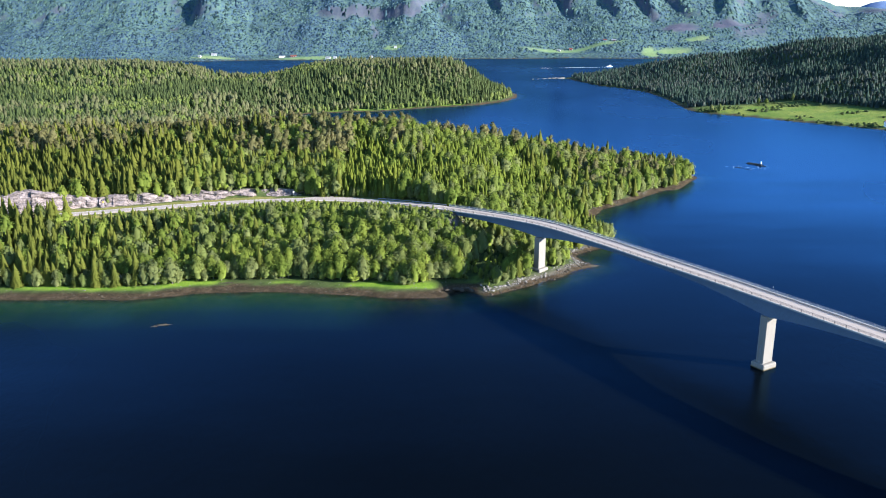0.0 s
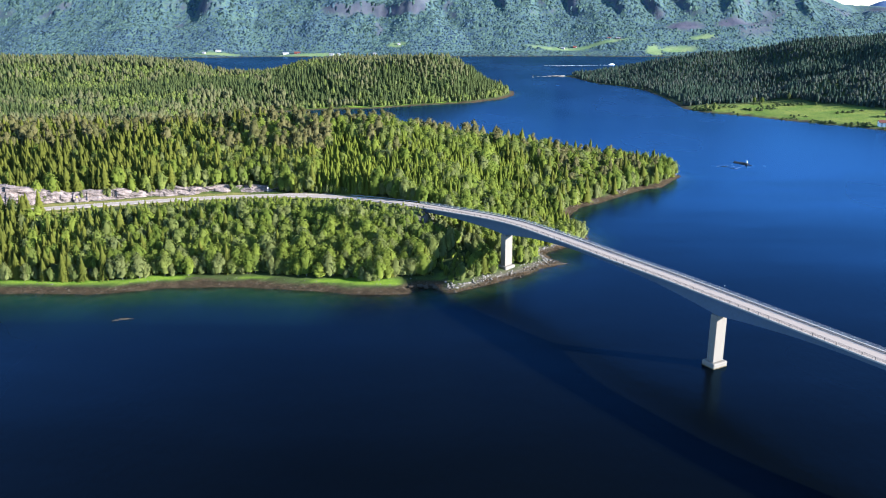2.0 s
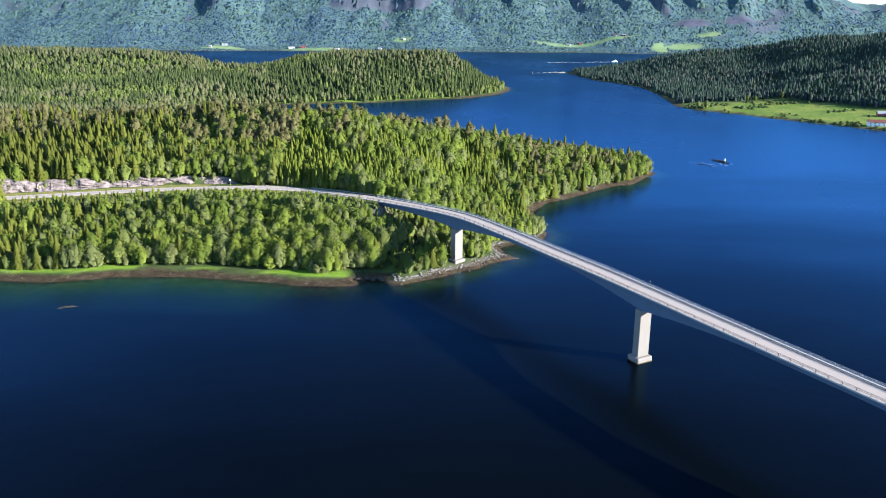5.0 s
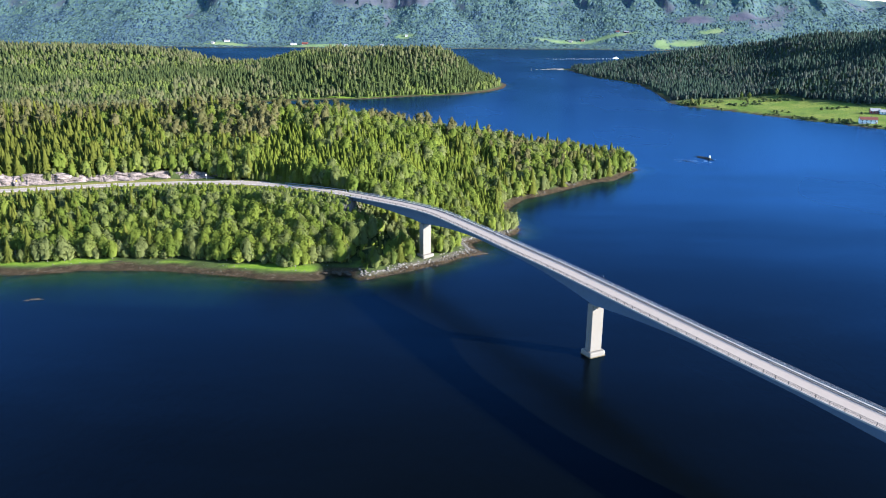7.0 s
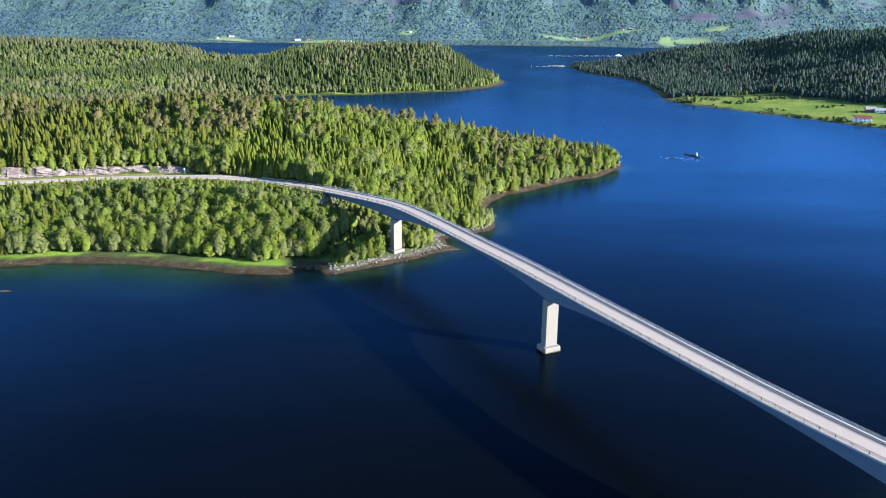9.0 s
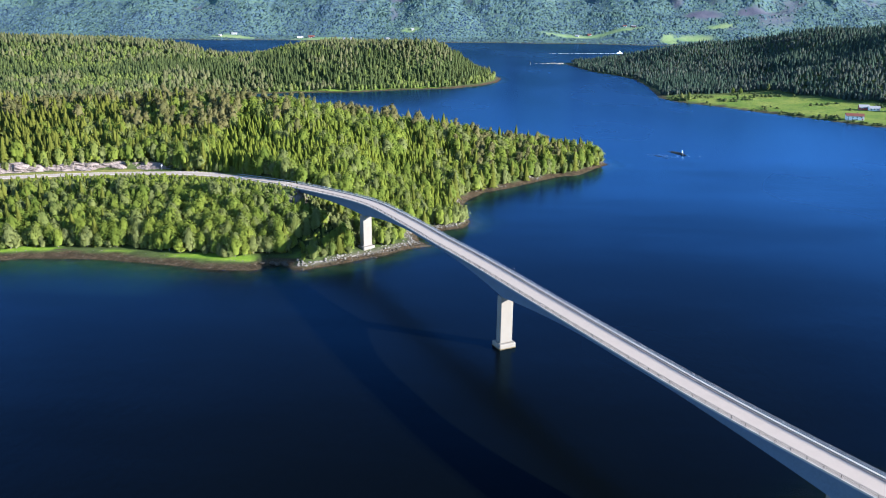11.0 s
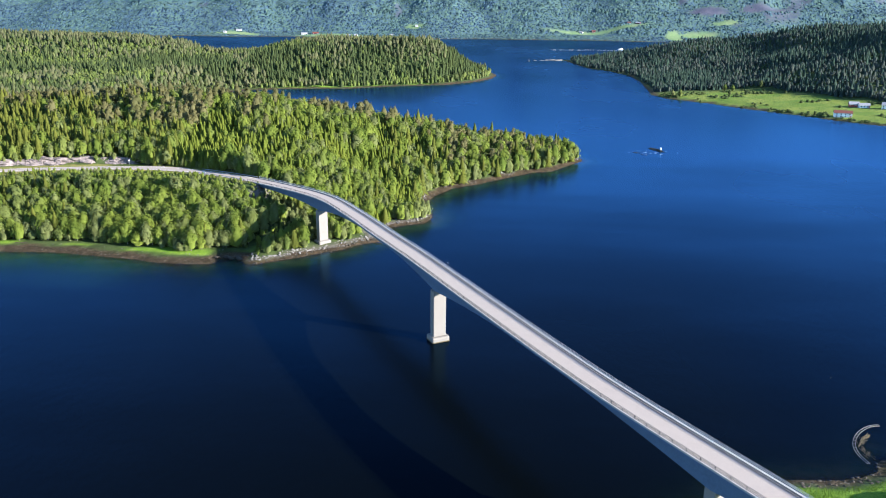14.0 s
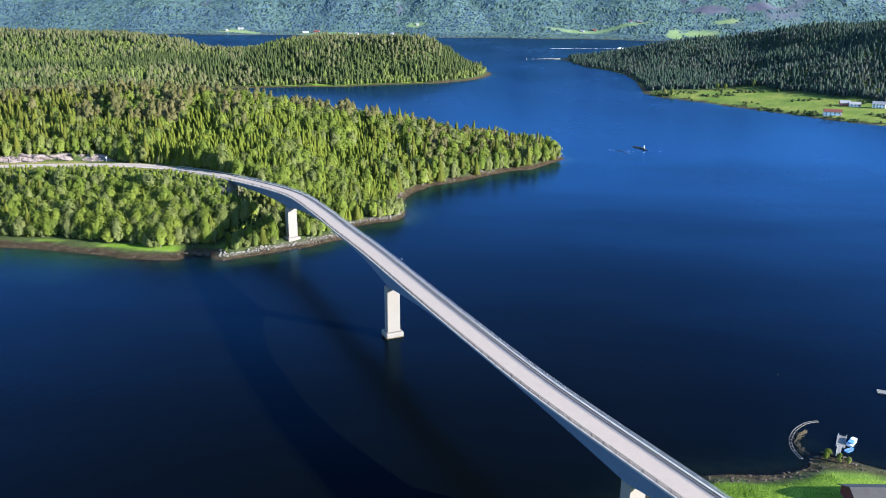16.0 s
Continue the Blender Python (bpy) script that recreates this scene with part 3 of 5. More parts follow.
def broadleaf(r, tall, wide, clumps, leaf, low=0.04, limbed=True, count=5):
    """Trunk with limbs, and a crown of several uneven lobes clad in small leaf sprays."""
    lean = r.normal(0, 0.25, 2)
    limbs = [taper([(0, 0, -0.4), (lean[0], lean[1], tall * 0.8)], [0.14 + tall * 0.008, 0.03], 5 if limbed else 3)]
    body = [dome(r, (lean[0] * 0.5, lean[1] * 0.5, tall * (low + 0.10)), wide * 0.74, tall * (0.82 - low), 6)]
    lobes = []
    for k in range(count):
        a_ = 2 * math.pi * (k + r.uniform(0, 0.7)) / max(count, 1)
        h = tall * r.uniform(low + 0.24, 0.70)
        reach = wide * r.uniform(0.38, 0.62)
        size = (wide * r.uniform(0.40, 0.58), tall * r.uniform(0.13, 0.20))
        lobes.append((reach * math.cos(a_), reach * math.sin(a_), h, *size))
        body.append(dome(r, (reach * math.cos(a_), reach * math.sin(a_), h - size[1]), size[0] * 0.86, size[1] * 1.8, 5, LOBE))
        if limbed:
            limbs.append(taper([(0, 0, h * 0.5), (reach * 0.5 * math.cos(a_), reach * 0.5 * math.sin(a_), h * 0.8), (reach * math.cos(a_), reach * math.sin(a_), h)], [0.07, 0.05, 0.02], 3))
    lobes.append((lean[0], lean[1], tall * 0.80, wide * 0.52, tall * 0.19))
    # half of the sprays lie on the rounded crown, the rest on the lobes that break its outline
    lobes = [(lean[0] * 0.5, lean[1] * 0.5, tall * (0.50 + low / 2), wide * 0.86, tall * 0.45)] * len(lobes) + lobes
    main = len(lobes) // 2
    pick = r.integers(0, len(lobes), clumps)
    L = np.array(lobes)[pick]
    way = r.normal(0, 1, (clumps, 3))
    way /= np.linalg.norm(way, axis=1)[:, None]
    way[:, 2] = np.abs(way[:, 2]) * np.where(r.random(clumps) < 0.82, 1, -1)
    out = r.uniform(0.86, 1.1, clumps)[:, None]
    narrow = np.where(pick < main, np.clip(1.12 - 0.42 * way[:, 2], 0.6, 1.2), 1)
    c = L[:, :3] + way * out * np.stack([L[:, 3] * narrow, L[:, 3] * narrow, L[:, 4]], 1)
    c[:, 2] = np.maximum(c[:, 2], 0.4)
    return join(limbs), crown_of(body + [leaves(r, c, leaf, way)])


def spruce(r, tall, wide, tiers, points, trunk=True):
    """Whorls of drooping branches, longer towards the ground: each whorl a jagged skirt."""
    v, f, soft = [], [], []
    for k in range(tiers):
        u = max(0.0, (k + r.uniform(-0.2, 0.2)) / tiers)
        z = tall * (0.03 + 0.88 * u)
        reach = wide * (1 - u) ** 0.82 + 0.14
        turn = r.uniform(0, 6.28)
        n = len(v)
        v.append((r.uniform(-0.05, 0.05), r.uniform(-0.05, 0.05), tall if k == tiers - 1 else min(tall, z + tall / tiers * 1.9)))
        soft.append((0, 0, 1))
        for j in range(2 * points):
            a_ = turn + math.pi * j / points + r.uniform(-0.12, 0.12)
            c, s = math.cos(a_), math.sin(a_)
            q = reach * (r.uniform(0.82, 1.25) if j % 2 == 0 else r.uniform(0.48, 0.7))
            v.append((q * c, q * s, z + reach * (r.uniform(-0.2, 0.02) if j % 2 == 0 else r.uniform(0.05, 0.2))))
            soft.append((c, s, 0.95) if j % 2 == 0 else (c * 0.7, s * 0.7, 0.45))
        f += [(n, n + 1 + j, n + 1 + (j + 1) % (2 * points)) for j in range(2 * points)]
    soft = np.array(soft, float)
    stem = taper([(0, 0, -0.4), (0, 0, tall * (0.97 if trunk else 0.3))], [0.12 + tall * 0.008, 0.02], 5 if trunk else 3)
    return stem, (np.array(v, float), np.array(f), soft / np.linalg.norm(soft, axis=1)[:, None])


def pine(r, tall, wide, clumps, leaf, limbed=True, count=7):
    """A tall bare trunk and an uneven column of needle pads."""
    bow = r.normal(0, 0.4, 2)
    limbs = [taper([(0, 0, -0.4), (bow[0] * 0.5, bow[1] * 0.5, tall * 0.5), (bow[0], bow[1], tall * 0.95)], [0.2, 0.16, 0.04], 5 if limbed else 3)]
    pads, body = [], [dome(r, (bow[0] * 0.6, bow[1] * 0.6, tall * 0.30), wide * 0.62, tall * 0.62, 7, ((0.0, 0.7), (0.3, 1.0), (0.75, 0.6)))]
    for k in range(count):
        u = 0.30 + 0.62 * (k + r.uniform(0, 0.8)) / count
        a_ = 2.4 * k + r.uniform(0, 1.2)
        q = wide * (1.08 - u) * r.uniform(0.55, 1.1)
        size = (wide * r.uniform(0.36, 0.52) * (1.3 - 0.7 * u), tall * r.uniform(0.05, 0.075))
        pads.append((q * math.cos(a_) + bow[0] * u, q * math.sin(a_) + bow[1] * u, tall * u, *size))
        body.append(dome(r, (*pads[-1][:2], tall * u - size[1]), size[0], size[1] * 1.9, 5, LOBE))
        if limbed:
            limbs.append(taper([(bow[0] * u, bow[1] * u, tall * (u - 0.05)), pads[-1][:3]], [0.07, 0.03], 3))
    L = np.array(pads)[r.integers(0, len(pads), clumps)]
    way = r.normal(0, 1, (clumps, 3))
    way /= np.linalg.norm(way, axis=1)[:, None]
    way[:, 2] = np.abs(way[:, 2]) * np.where(r.random(clumps) < 0.8, 1, -1)
    c = L[:, :3] + way * r.uniform(0.8, 1.2, clumps)[:, None] * np.stack([L[:, 3], L[:, 3], L[:, 4] * 1.2], 1)
    return join(limbs), crown_of(body + [leaves(r, c, leaf, way * [0.7, 0.7, 1])])


r = np.random.default_rng(11)
BIRCH_SIZES = ((8.7, 2.8), (9.8, 3.3), (7.6, 2.8), (10.5, 3.4), (9.6, 2.7), (6.6, 2.8))
WILLOW_SIZES = ((6, 2.0), (7.5, 2.2), (4.6, 2.2))
SPRUCE_SIZES = ((9.8, 2.5), (11, 2.7), (8.4, 2.4), (11.8, 2.6))
YOUNG_SIZES = ((6.6, 1.6), (7.8, 1.75), (5.6, 1.5))
PINE_SIZES = ((12.5, 3.4), (14, 3.6), (11.5, 3.3), (13.5, 3.1))
KINDS = {   # near forms; each is (trunk, crown)
    "birch": ([broadleaf(r, t, w, 380, 0.28) for t, w in BIRCH_SIZES], BIRCH_BARK, BIRCH_LEAF),
    "willow": ([broadleaf(r, t, w, 300, 0.26, 0.0) for t, w in WILLOW_SIZES], BARK, WILLOW_LEAF),
    "spruce": ([spruce(r, t, w, 12, 9) for t, w in SPRUCE_SIZES], BARK, SPRUCE_NEEDLE),
    "young_spruce": ([spruce(r, t, w, 9, 8) for t, w in YOUNG_SIZES], BARK, YOUNG_NEEDLE),
    "pine": ([pine(r, t, w, 330, 0.31, count=9) for t, w in PINE_SIZES], PINE_BARK, PINE_NEEDLE),
}
WOOD = {    # the same kinds inside the woods, where the limbs are hidden
    "birch": [broadleaf(r, t, w, 80, 0.40, limbed=False, count=4) for t, w in BIRCH_SIZES],
    "willow": [broadleaf(r, t, w, 110, 0.34, 0.0, False, 3) for t, w in WILLOW_SIZES],
    "spruce": [spruce(r, t, w, 8, 7) for t, w in SPRUCE_SIZES],
    "young_spruce": [spruce(r, t, w, 7, 6) for t, w in YOUNG_SIZES],
    "pine": [pine(r, t, w, 130, 0.38, False, 8) for t, w in PINE_SIZES],
}
FAR = {     # the same kinds, lighter in build, for the forests farther off
    "birch": [broadleaf(r, t, w, 9, 0.8, limbed=False, count=0) for t, w in ((9, 2.8), (10.5, 3.0), (8, 2.8))],
    "spruce": [spruce(r, t, w, 5, 4, False) for t, w in ((13, 3.2), (14.5, 3.4), (11, 3.0))],
    "pine": [pine(r, t, w, 8, 0.9, False, 2) for t, w in ((15, 3.8), (13, 3.8), (14, 3.4))],
}
HILL = {    # smaller still, on the dark hill across the water
    "birch": [broadleaf(r, t, w, 6, 0.8, limbed=False, count=0) for t, w in ((7, 2.4), (8, 2.5), (6, 2.3))],
    "spruce": [spruce(r, t, w, 4, 3, False) for t, w in ((10, 3.1), (11.5, 3.2), (8.5, 2.9))],
    "pine": [pine(r, t, w, 6, 0.8, False, 3) for t, w in ((11, 3.0), (9.5, 3.0))],
}
LABELS = {"birch": "leafy light green birch on the wooded slope", "willow": "pale grey-green willow bush at the wood's edge",
          "spruce": "dark green pointed spruce in the wood", "young_spruce": "young yellow-green spruce in dense planting",
          "pine": "tall olive green pine with a bare reddish trunk"}


def scatter(x0, x1, y0, y1, gap):
    gx, gy = np.meshgrid(np.arange(x0, x1, gap), np.arange(y0, y1, gap))
    px, py = gx.ravel() + rng.uniform(-0.48, 0.48, gx.size) * gap, gy.ravel() + rng.uniform(-0.48, 0.48, gx.size) * gap
    return px, py


def grove(name, label, spots, forms, mats, lie=None):
    """Many trees joined into one mesh. spots: rows of x, y, z, turn, scale, form; lie: the slope under each, which low crowns follow."""
    vs, fs, ns, ms, ids, at = [], [], [], [], [], 0
    for k, form in enumerate(forms):
        rows = spots[spots[:, 5] == k]
        if not len(rows):
            continue
        tv, tf = join([form[0], form[1][:2]])
        tn = np.concatenate([np.zeros_like(form[0][0]), form[1][2]])
        kind_of = np.concatenate([np.zeros(len(form[0][1]), int), np.ones(len(form[1][1]), int)])
        c, s = np.cos(rows[:, 3])[:, None], np.sin(rows[:, 3])[:, None]
        g = rows[:, 4][:, None]
        tallness = (rows[:, 4] * rng.uniform(0.85, 1.15, len(rows)))[:, None]
        v = np.stack([(tv[:, 0] * c - tv[:, 1] * s) * g + rows[:, 0:1], (tv[:, 0] * s + tv[:, 1] * c) * g + rows[:, 1:2], tv[:, 2] * tallness + rows[:, 2:3]], -1)
        if lie is not None:
            v[..., 2] += ((v[..., :2] - rows[:, None, :2]) * lie[spots[:, 5] == k][:, None]).sum(-1)
        n = len(tv)
        ns.append(np.stack([tn[:, 0] * c - tn[:, 1] * s, tn[:, 0] * s + tn[:, 1] * c, tn[:, 2] + 0 * c], -1).reshape(-1, 3))
        vs.append(v.reshape(-1, 3))
        fs.append((tf[None] + (np.arange(len(rows)) * n)[:, None, None] + at).reshape(-1, 3))
        ms.append(np.tile(kind_of, len(rows)))
        ids.append(np.repeat(rng.random(len(rows)), n))
        at += n * len(rows)
    ob = new(name, mesh_of(name, np.concatenate(vs), np.concatenate(fs), mats, {"tree": np.concatenate(ids)}, np.concatenate(ms), normals=np.concatenate(ns)))
    return tagged(ob, label, "forest", kind="stuff")


def spots_for(x, y, z, forms, low=0.72, high=1.22):
    n = len(x)
    size = (low + (high - low) * rng.beta(2.2, 1.8, n)) * (1 + 0.16 * fbm(x, y, 38, 2, 131))
    return np.stack([x, y, z, rng.uniform(0, 6.283, n), size, rng.integers(0, len(forms), n)], 1)


# the near headland
px, py = scatter(-330, 190, 343, 470, 2.4)
qx, qy = scatter(-330, 190, 470, 650, 2.9)
px, py = np.concatenate([px, qx]), np.concatenate([py, qy])
pd = inside(WEST_FRONT + WEST_BACK, px, py)
pr, _, pside = from_road(px, py)
on_bridge = np.min(np.stack([np.hypot(px - ROAD[k, 0], py - ROAD[k, 1]) for k in range(ABUTMENT, ABUTMENT + 60)]), 0)
open_edge = np.where(px < 14, 13.2, np.where(py < 415, 6.3, 3.4)) + 2.5 * fbm(px, py, 18, 2, 31)
room = np.where(pside > 0, np.where(px < -78, np.interp(px, [-98, -74], [15.5, 8]), 7.0), 7.5)
keep = (pd > open_edge) & (pr > room) & ~((py > 585) & (px < -60)) & (np.hypot(px - 44, py - 365) > 8.5)
px, py, pd, on_bridge, pside, pr = px[keep], py[keep], pd[keep], on_bridge[keep], pside[keep], pr[keep]
pz = height(px, py) - 0.15
mood, mood2, luck = fbm(px, py, 45, 3, 51), fbm(px, py, 70, 2, 57), rng.random(len(px))
uphill = (py > np.interp(px, ROAD[:ABUTMENT, 0], ROAD[:ABUTMENT, 1])) | (px > -5) & (py > 405)
kind = np.full(len(px), "birch", dtype=object)
front = ~uphill
kind[front & (luck < np.interp(px, [-330, -150, -118, -90], [0.75, 0.6, 0.2, 0.03]) + 0.15 * mood)] = "spruce"
kind[front & (pd < 21) & (luck > 0.62)] = "willow"
kind[front & (px > -118) & (pr < 15)] = "birch"
kind[uphill & (luck < np.interp(px + 22 * mood, [-175, -125, -60, -40], [0.9, 0.45, 0.1, 0.0])) & (py < 540)] = "spruce"
kind[uphill & (px > -62) & (px < 85) & (py > 425) & (py < 560) & (luck + 0.9 * mood < 0.7)] = "young_spruce"
kind[(np.hypot((px - 40 - 0.4 * (440 - py)) / 26, (py - 440) / 40) < 1 + 0.5 * mood2) & uphill & (luck < 0.6)] = "young_spruce"
kind[uphill & (py > 478) & (kind != "young_spruce") & (luck + 0.8 * mood2 < np.interp(px, [-330, -180, -150, -40, 40, 100, 150, 190], [0.15, 0.2, 0.46, 0.42, 0.16, 0.10, 0.12, 0.14]))] = "pine"
kind[uphill & (py > 535) & (px < -30) & (luck < 0.4)] = "pine"
kind[uphill & (px > 50) & (luck > np.interp(px, [50, 110, 150], [0.93, 0.90, 0.84]))] = "spruce"
tip = uphill & (px > 84) & (kind == "birch")
kind[tip & (mood2 + 0.8 * luck > np.interp(px, [84, 125, 170], [0.60, 0.48, 0.32]))] = "pine"
kind[(on_bridge < 5) & (px > 0)] = "willow"
kind[(py > 425) & (px > 20) & (pd < 13) & (kind == "pine")] = "birch"
kind[(py > 425) & (px > 20) & (pd < 8) & (luck < 0.6)] = "willow"
grow = np.where(front & (kind == "birch"), np.interp(py, [345, 365, 400], [0.95, 1.1, 0.8]), 1.0) * np.where(uphill & (py > 470), np.interp(px, [-330, -20, 40, 190], [1, 1, 1.2, 1.18]), 1.0)
grow *= np.where((on_bridge < 14) & (px > 0), np.clip((22 - pz) / 14, 0.35, 1), 1)
# a gully of low growth runs down to the inlet under the bridge's land end
gully_ = inside([(2, 342), (15, 342), (29, 372), (22, 384), (10, 370)], px, py)
grow *= np.where(gully_ > -1.0, 0.32, 1.0)
grow *= np.where((kind == "pine") & (px > 60), np.interp(px, [60, 100, 170], [0.9, 0.82, 0.80]), 1.0)
# below the road the wood is kept low, so that it stays in view of the water
nominal = np.array([{"birch": 11.0, "willow": 6.5, "spruce": 13.0, "young_spruce": 7.5, "pine": 15.5}[k] for k in kind])
grow = np.where(front & (px > -192), np.clip(grow, 0.2, np.maximum(0.25, (24.0 + 0.17 * pr - pz) / (nominal * 1.3))), grow)

thin = rng.random(len(px)) < np.array([{"birch": 0.74, "willow": 0.8, "spruce": 0.56, "young_spruce": 0.85, "pine": 0.42}[k] for k in kind])
px, py, pz, pd, kind, grow, front = px[thin], py[thin], pz[thin], pd[thin], kind[thin], grow[thin], front[thin]
grow = grow * np.array([{"birch": 1.12, "willow": 1.05, "spruce": 1.2, "young_spruce": 1.22, "pine": 1.15}[k] for k in kind])

# bushes along the top of the road cutting
steps_ = rng.integers(0, ABUTMENT - 34, 70)
bx, by = (ROAD[steps_, :2] + np.stack([-ROAD_WAY[steps_, 1], ROAD_WAY[steps_, 0]], 1) * rng.uniform(13.2, 15.5, (70, 1))).T
px, py, pz = np.concatenate([px, bx]), np.concatenate([py, by]), np.concatenate([pz, height(bx, by) + 0.6])
kind, grow = np.concatenate([kind, np.full(70, "willow", dtype=object)]), np.concatenate([grow, rng.uniform(0.5, 0.85, 70)])

# thicket down to the road's edge, between the lay-by and the bridge, and round the abutment
steps_ = rng.integers(ABUTMENT - 36, ABUTMENT + 4, 120)
bx, by = (ROAD[steps_, :2] + np.stack([-ROAD_WAY[steps_, 1], ROAD_WAY[steps_, 0]], 1) * rng.uniform(6.6, 9.5, (120, 1))).T
ax, ay = rng.uniform(4, 22, 26), rng.uniform(376, 396, 26)
beside = np.min(np.stack([np.hypot(ax - ROAD[k, 0], ay - ROAD[k, 1]) for k in range(ABUTMENT - 6, ABUTMENT + 20)]), 0)
ax, ay = ax[beside > 5.5], ay[beside > 5.5]
near_ = rng.integers(ABUTMENT - 5, ABUTMENT + 5, 18)
cx, cy = (ROAD[near_, :2] - np.stack([-ROAD_WAY[near_, 1], ROAD_WAY[near_, 0]], 1) * rng.uniform(5.4, 8.5, (18, 1))).T
bx, by = np.concatenate([bx, ax, cx]), np.concatenate([by, ay, cy])
px, py, pz = np.concatenate([px, bx]), np.concatenate([py, by]), np.concatenate([pz, height(bx, by) - 0.1])
kind = np.concatenate([kind, np.where(rng.random(len(bx)) < 0.5, "willow", "birch").astype(object)])
grow = np.concatenate([grow, rng.uniform(0.32, 0.6, len(bx) - 18), rng.uniform(0.16, 0.26, 18)])

for name, (forms, bark, leaf) in KINDS.items():
    mine = np.flatnonzero(kind == name)
    spots = spots_for(px[mine], py[mine], pz[mine], forms)
    spots[:, 4] *= grow[mine]
    if name in FAR:
        hidden = (py[mine] > 580) & (px[mine] < 70)
        far_spots, spots, mine = spots[hidden], spots[~hidden], mine[~hidden]
        far_spots[:, 5] %= len(FAR[name])
        grove(f"{name}_back_wood", f"wood of {name} trees behind the ridge", far_spots, FAR[name], [bark, leaf])
    order = np.argsort(py[mine] + 0.15 * np.abs(px[mine] + 20))
    single, rest = order[:220], order[220:]
    models = []
    for k, (trunk, crown) in enumerate(forms):
        base = thing(name, LABELS[name], "tree" if name != "willow" else "bush", group=f"{name} trees near the shore")
        part("trunk", mesh_of("trunk", *trunk, [bark]), None, base)
        part("crown", mesh_of("crown", *crown[:2], [leaf], normals=crown[2]), None, base)
        models.append(base)
    used = set()
    for row in spots[single]:
        m = Matrix.LocRotScale(row[:3], Euler((0, 0, row[3])), None)
        k = int(row[5])
        if k in used:
            one = copy_thing(models[k], m)
        else:
            used.add(k)
            one = models[k]
            one.matrix_basis = m
        one.scale = (row[4], row[4], row[4] * (0.9 + 0.2 * (row[3] % 1)))
    if len(rest):
        grove(f"{name}_wood", f"dense wood of {name.replace('_', ' ')} trees on the headland", spots[rest], WOOD[name], [bark, leaf])


def far_forest(name, label, x, y, share, low=0.62, high=1.22, leaf=None, forms=FAR):
    """A mixed forest farther off: one mesh for each kind. share gives the kind at each place."""
    z = height(x, y) - 0.2
    for k in forms:
        mine = share == k
        if mine.any():
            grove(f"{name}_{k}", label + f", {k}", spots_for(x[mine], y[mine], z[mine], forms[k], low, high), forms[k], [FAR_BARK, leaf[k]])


# the second headland and the land behind
px, py = scatter(-760, 100, 700, 1400, 5.7)
pd = inside(WEST_FRONT + WEST_BACK, px, py)
seen = (pd > 7) & (px > -0.62 * py - 30) & ((py < 1330) | (px > -100)) & ~((py < 860) & (px > -250)) & ((np.abs(px + 325) > 80) | (py < 1290))
px, py, pd = px[seen], py[seen], pd[seen]
mood, luck = fbm(px, py, 110, 3, 71), rng.random(len(px))
share = np.where(luck + 0.5 * mood < 0.82, "spruce", "birch").astype(object)
share[(np.abs(py - 1250) < 45) & (luck < 0.75) & (px < 20)] = "pine"
share[(pd < 22) & (luck < 0.7)] = "birch"
share[(mood > 0.27) & (luck < 0.7)] = "birch"
share[(fbm(px, py, 70, 3, 73) > 0.16) & (luck < 0.7)] = "pine"
share[(py > 1185) & (py < 1300) & (px < -380) & (luck < 0.75)] = "pine"
share[(py > 1090) & (py < 1185) & (px < -420) & (mood > -0.05) & (luck < 0.45)] = "birch"
share[(py < 790) & (luck < 0.7)] = "pine"
far_forest("headland_forest", "forest on the far headland", px, py, share, 0.56, 1.08, leaf={"spruce": HEADLAND_NEEDLE, "birch": HEADLAND_LEAF, "pine": HEADLAND_PINE})

# the eastern hill
px, py = scatter(205, 1150, 830, 1850, 6.3)
pd = inside(EAST, px, py)
seen = (pd > np.where(py > 1350, 2.5, 6)) & (px < 0.60 * py + 60) & ~((pd < 120 + 14 * fbm(px, py, 40, 2, 3)) & (py < 1075) & (px > 296)) & (pd < 470) & ~((py > 1500) & (px < 226))
# the wood's closed edge above the meadow
ex, ey = scatter(290, 700, 860, 1100, 4.2)
rim = inside(EAST, ex, ey) - 120 - 14 * fbm(ex, ey, 40, 2, 3)
belt = (ex > 296) & (ey < 1075) & (rim > 0) & (rim < 15) | (ex > 285) & (ey > 1075) & (ey < 1089) & (rim < 15) & (rim > -112)
px, py, pd = np.concatenate([px[seen], ex[belt]]), np.concatenate([py[seen], ey[belt]]), np.concatenate([pd[seen], rim[belt] + 120])
mood, luck = fbm(px, py, 90, 3, 81), rng.random(len(px))
share = np.where(luck + 0.6 * mood < 0.72, "spruce", "pine").astype(object)
share[(luck > 0.93) | (py > 1330) & (luck > 0.6)] = "birch"
share[-int(belt.sum()):] = np.where(luck[-int(belt.sum()):] < 0.45, "spruce", "birch")
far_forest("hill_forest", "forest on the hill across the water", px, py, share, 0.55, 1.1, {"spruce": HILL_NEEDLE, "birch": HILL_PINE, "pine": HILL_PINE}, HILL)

# the mountain across the fjord
px, py = scatter(-1560, 1500, 2300, 2690, 6.5)
n_ = py - north_shore(px)
field = np.zeros(len(px), bool)
for cx, cy, rx, ry in FIELDS + [(660, 2490, 54, 19), (800, 2490, 44, 17)]:
    field |= np.hypot((px - cx) / rx, (py - cy) / ry) < 1.05
bare = fbm(px, py, 150, 4, 91) > 0.38
luck = rng.random(len(px))
steep = np.hypot(height(px + 4, py) - height(px - 4, py), height(px, py + 4) - height(px, py - 4)) / 8 > 1.15
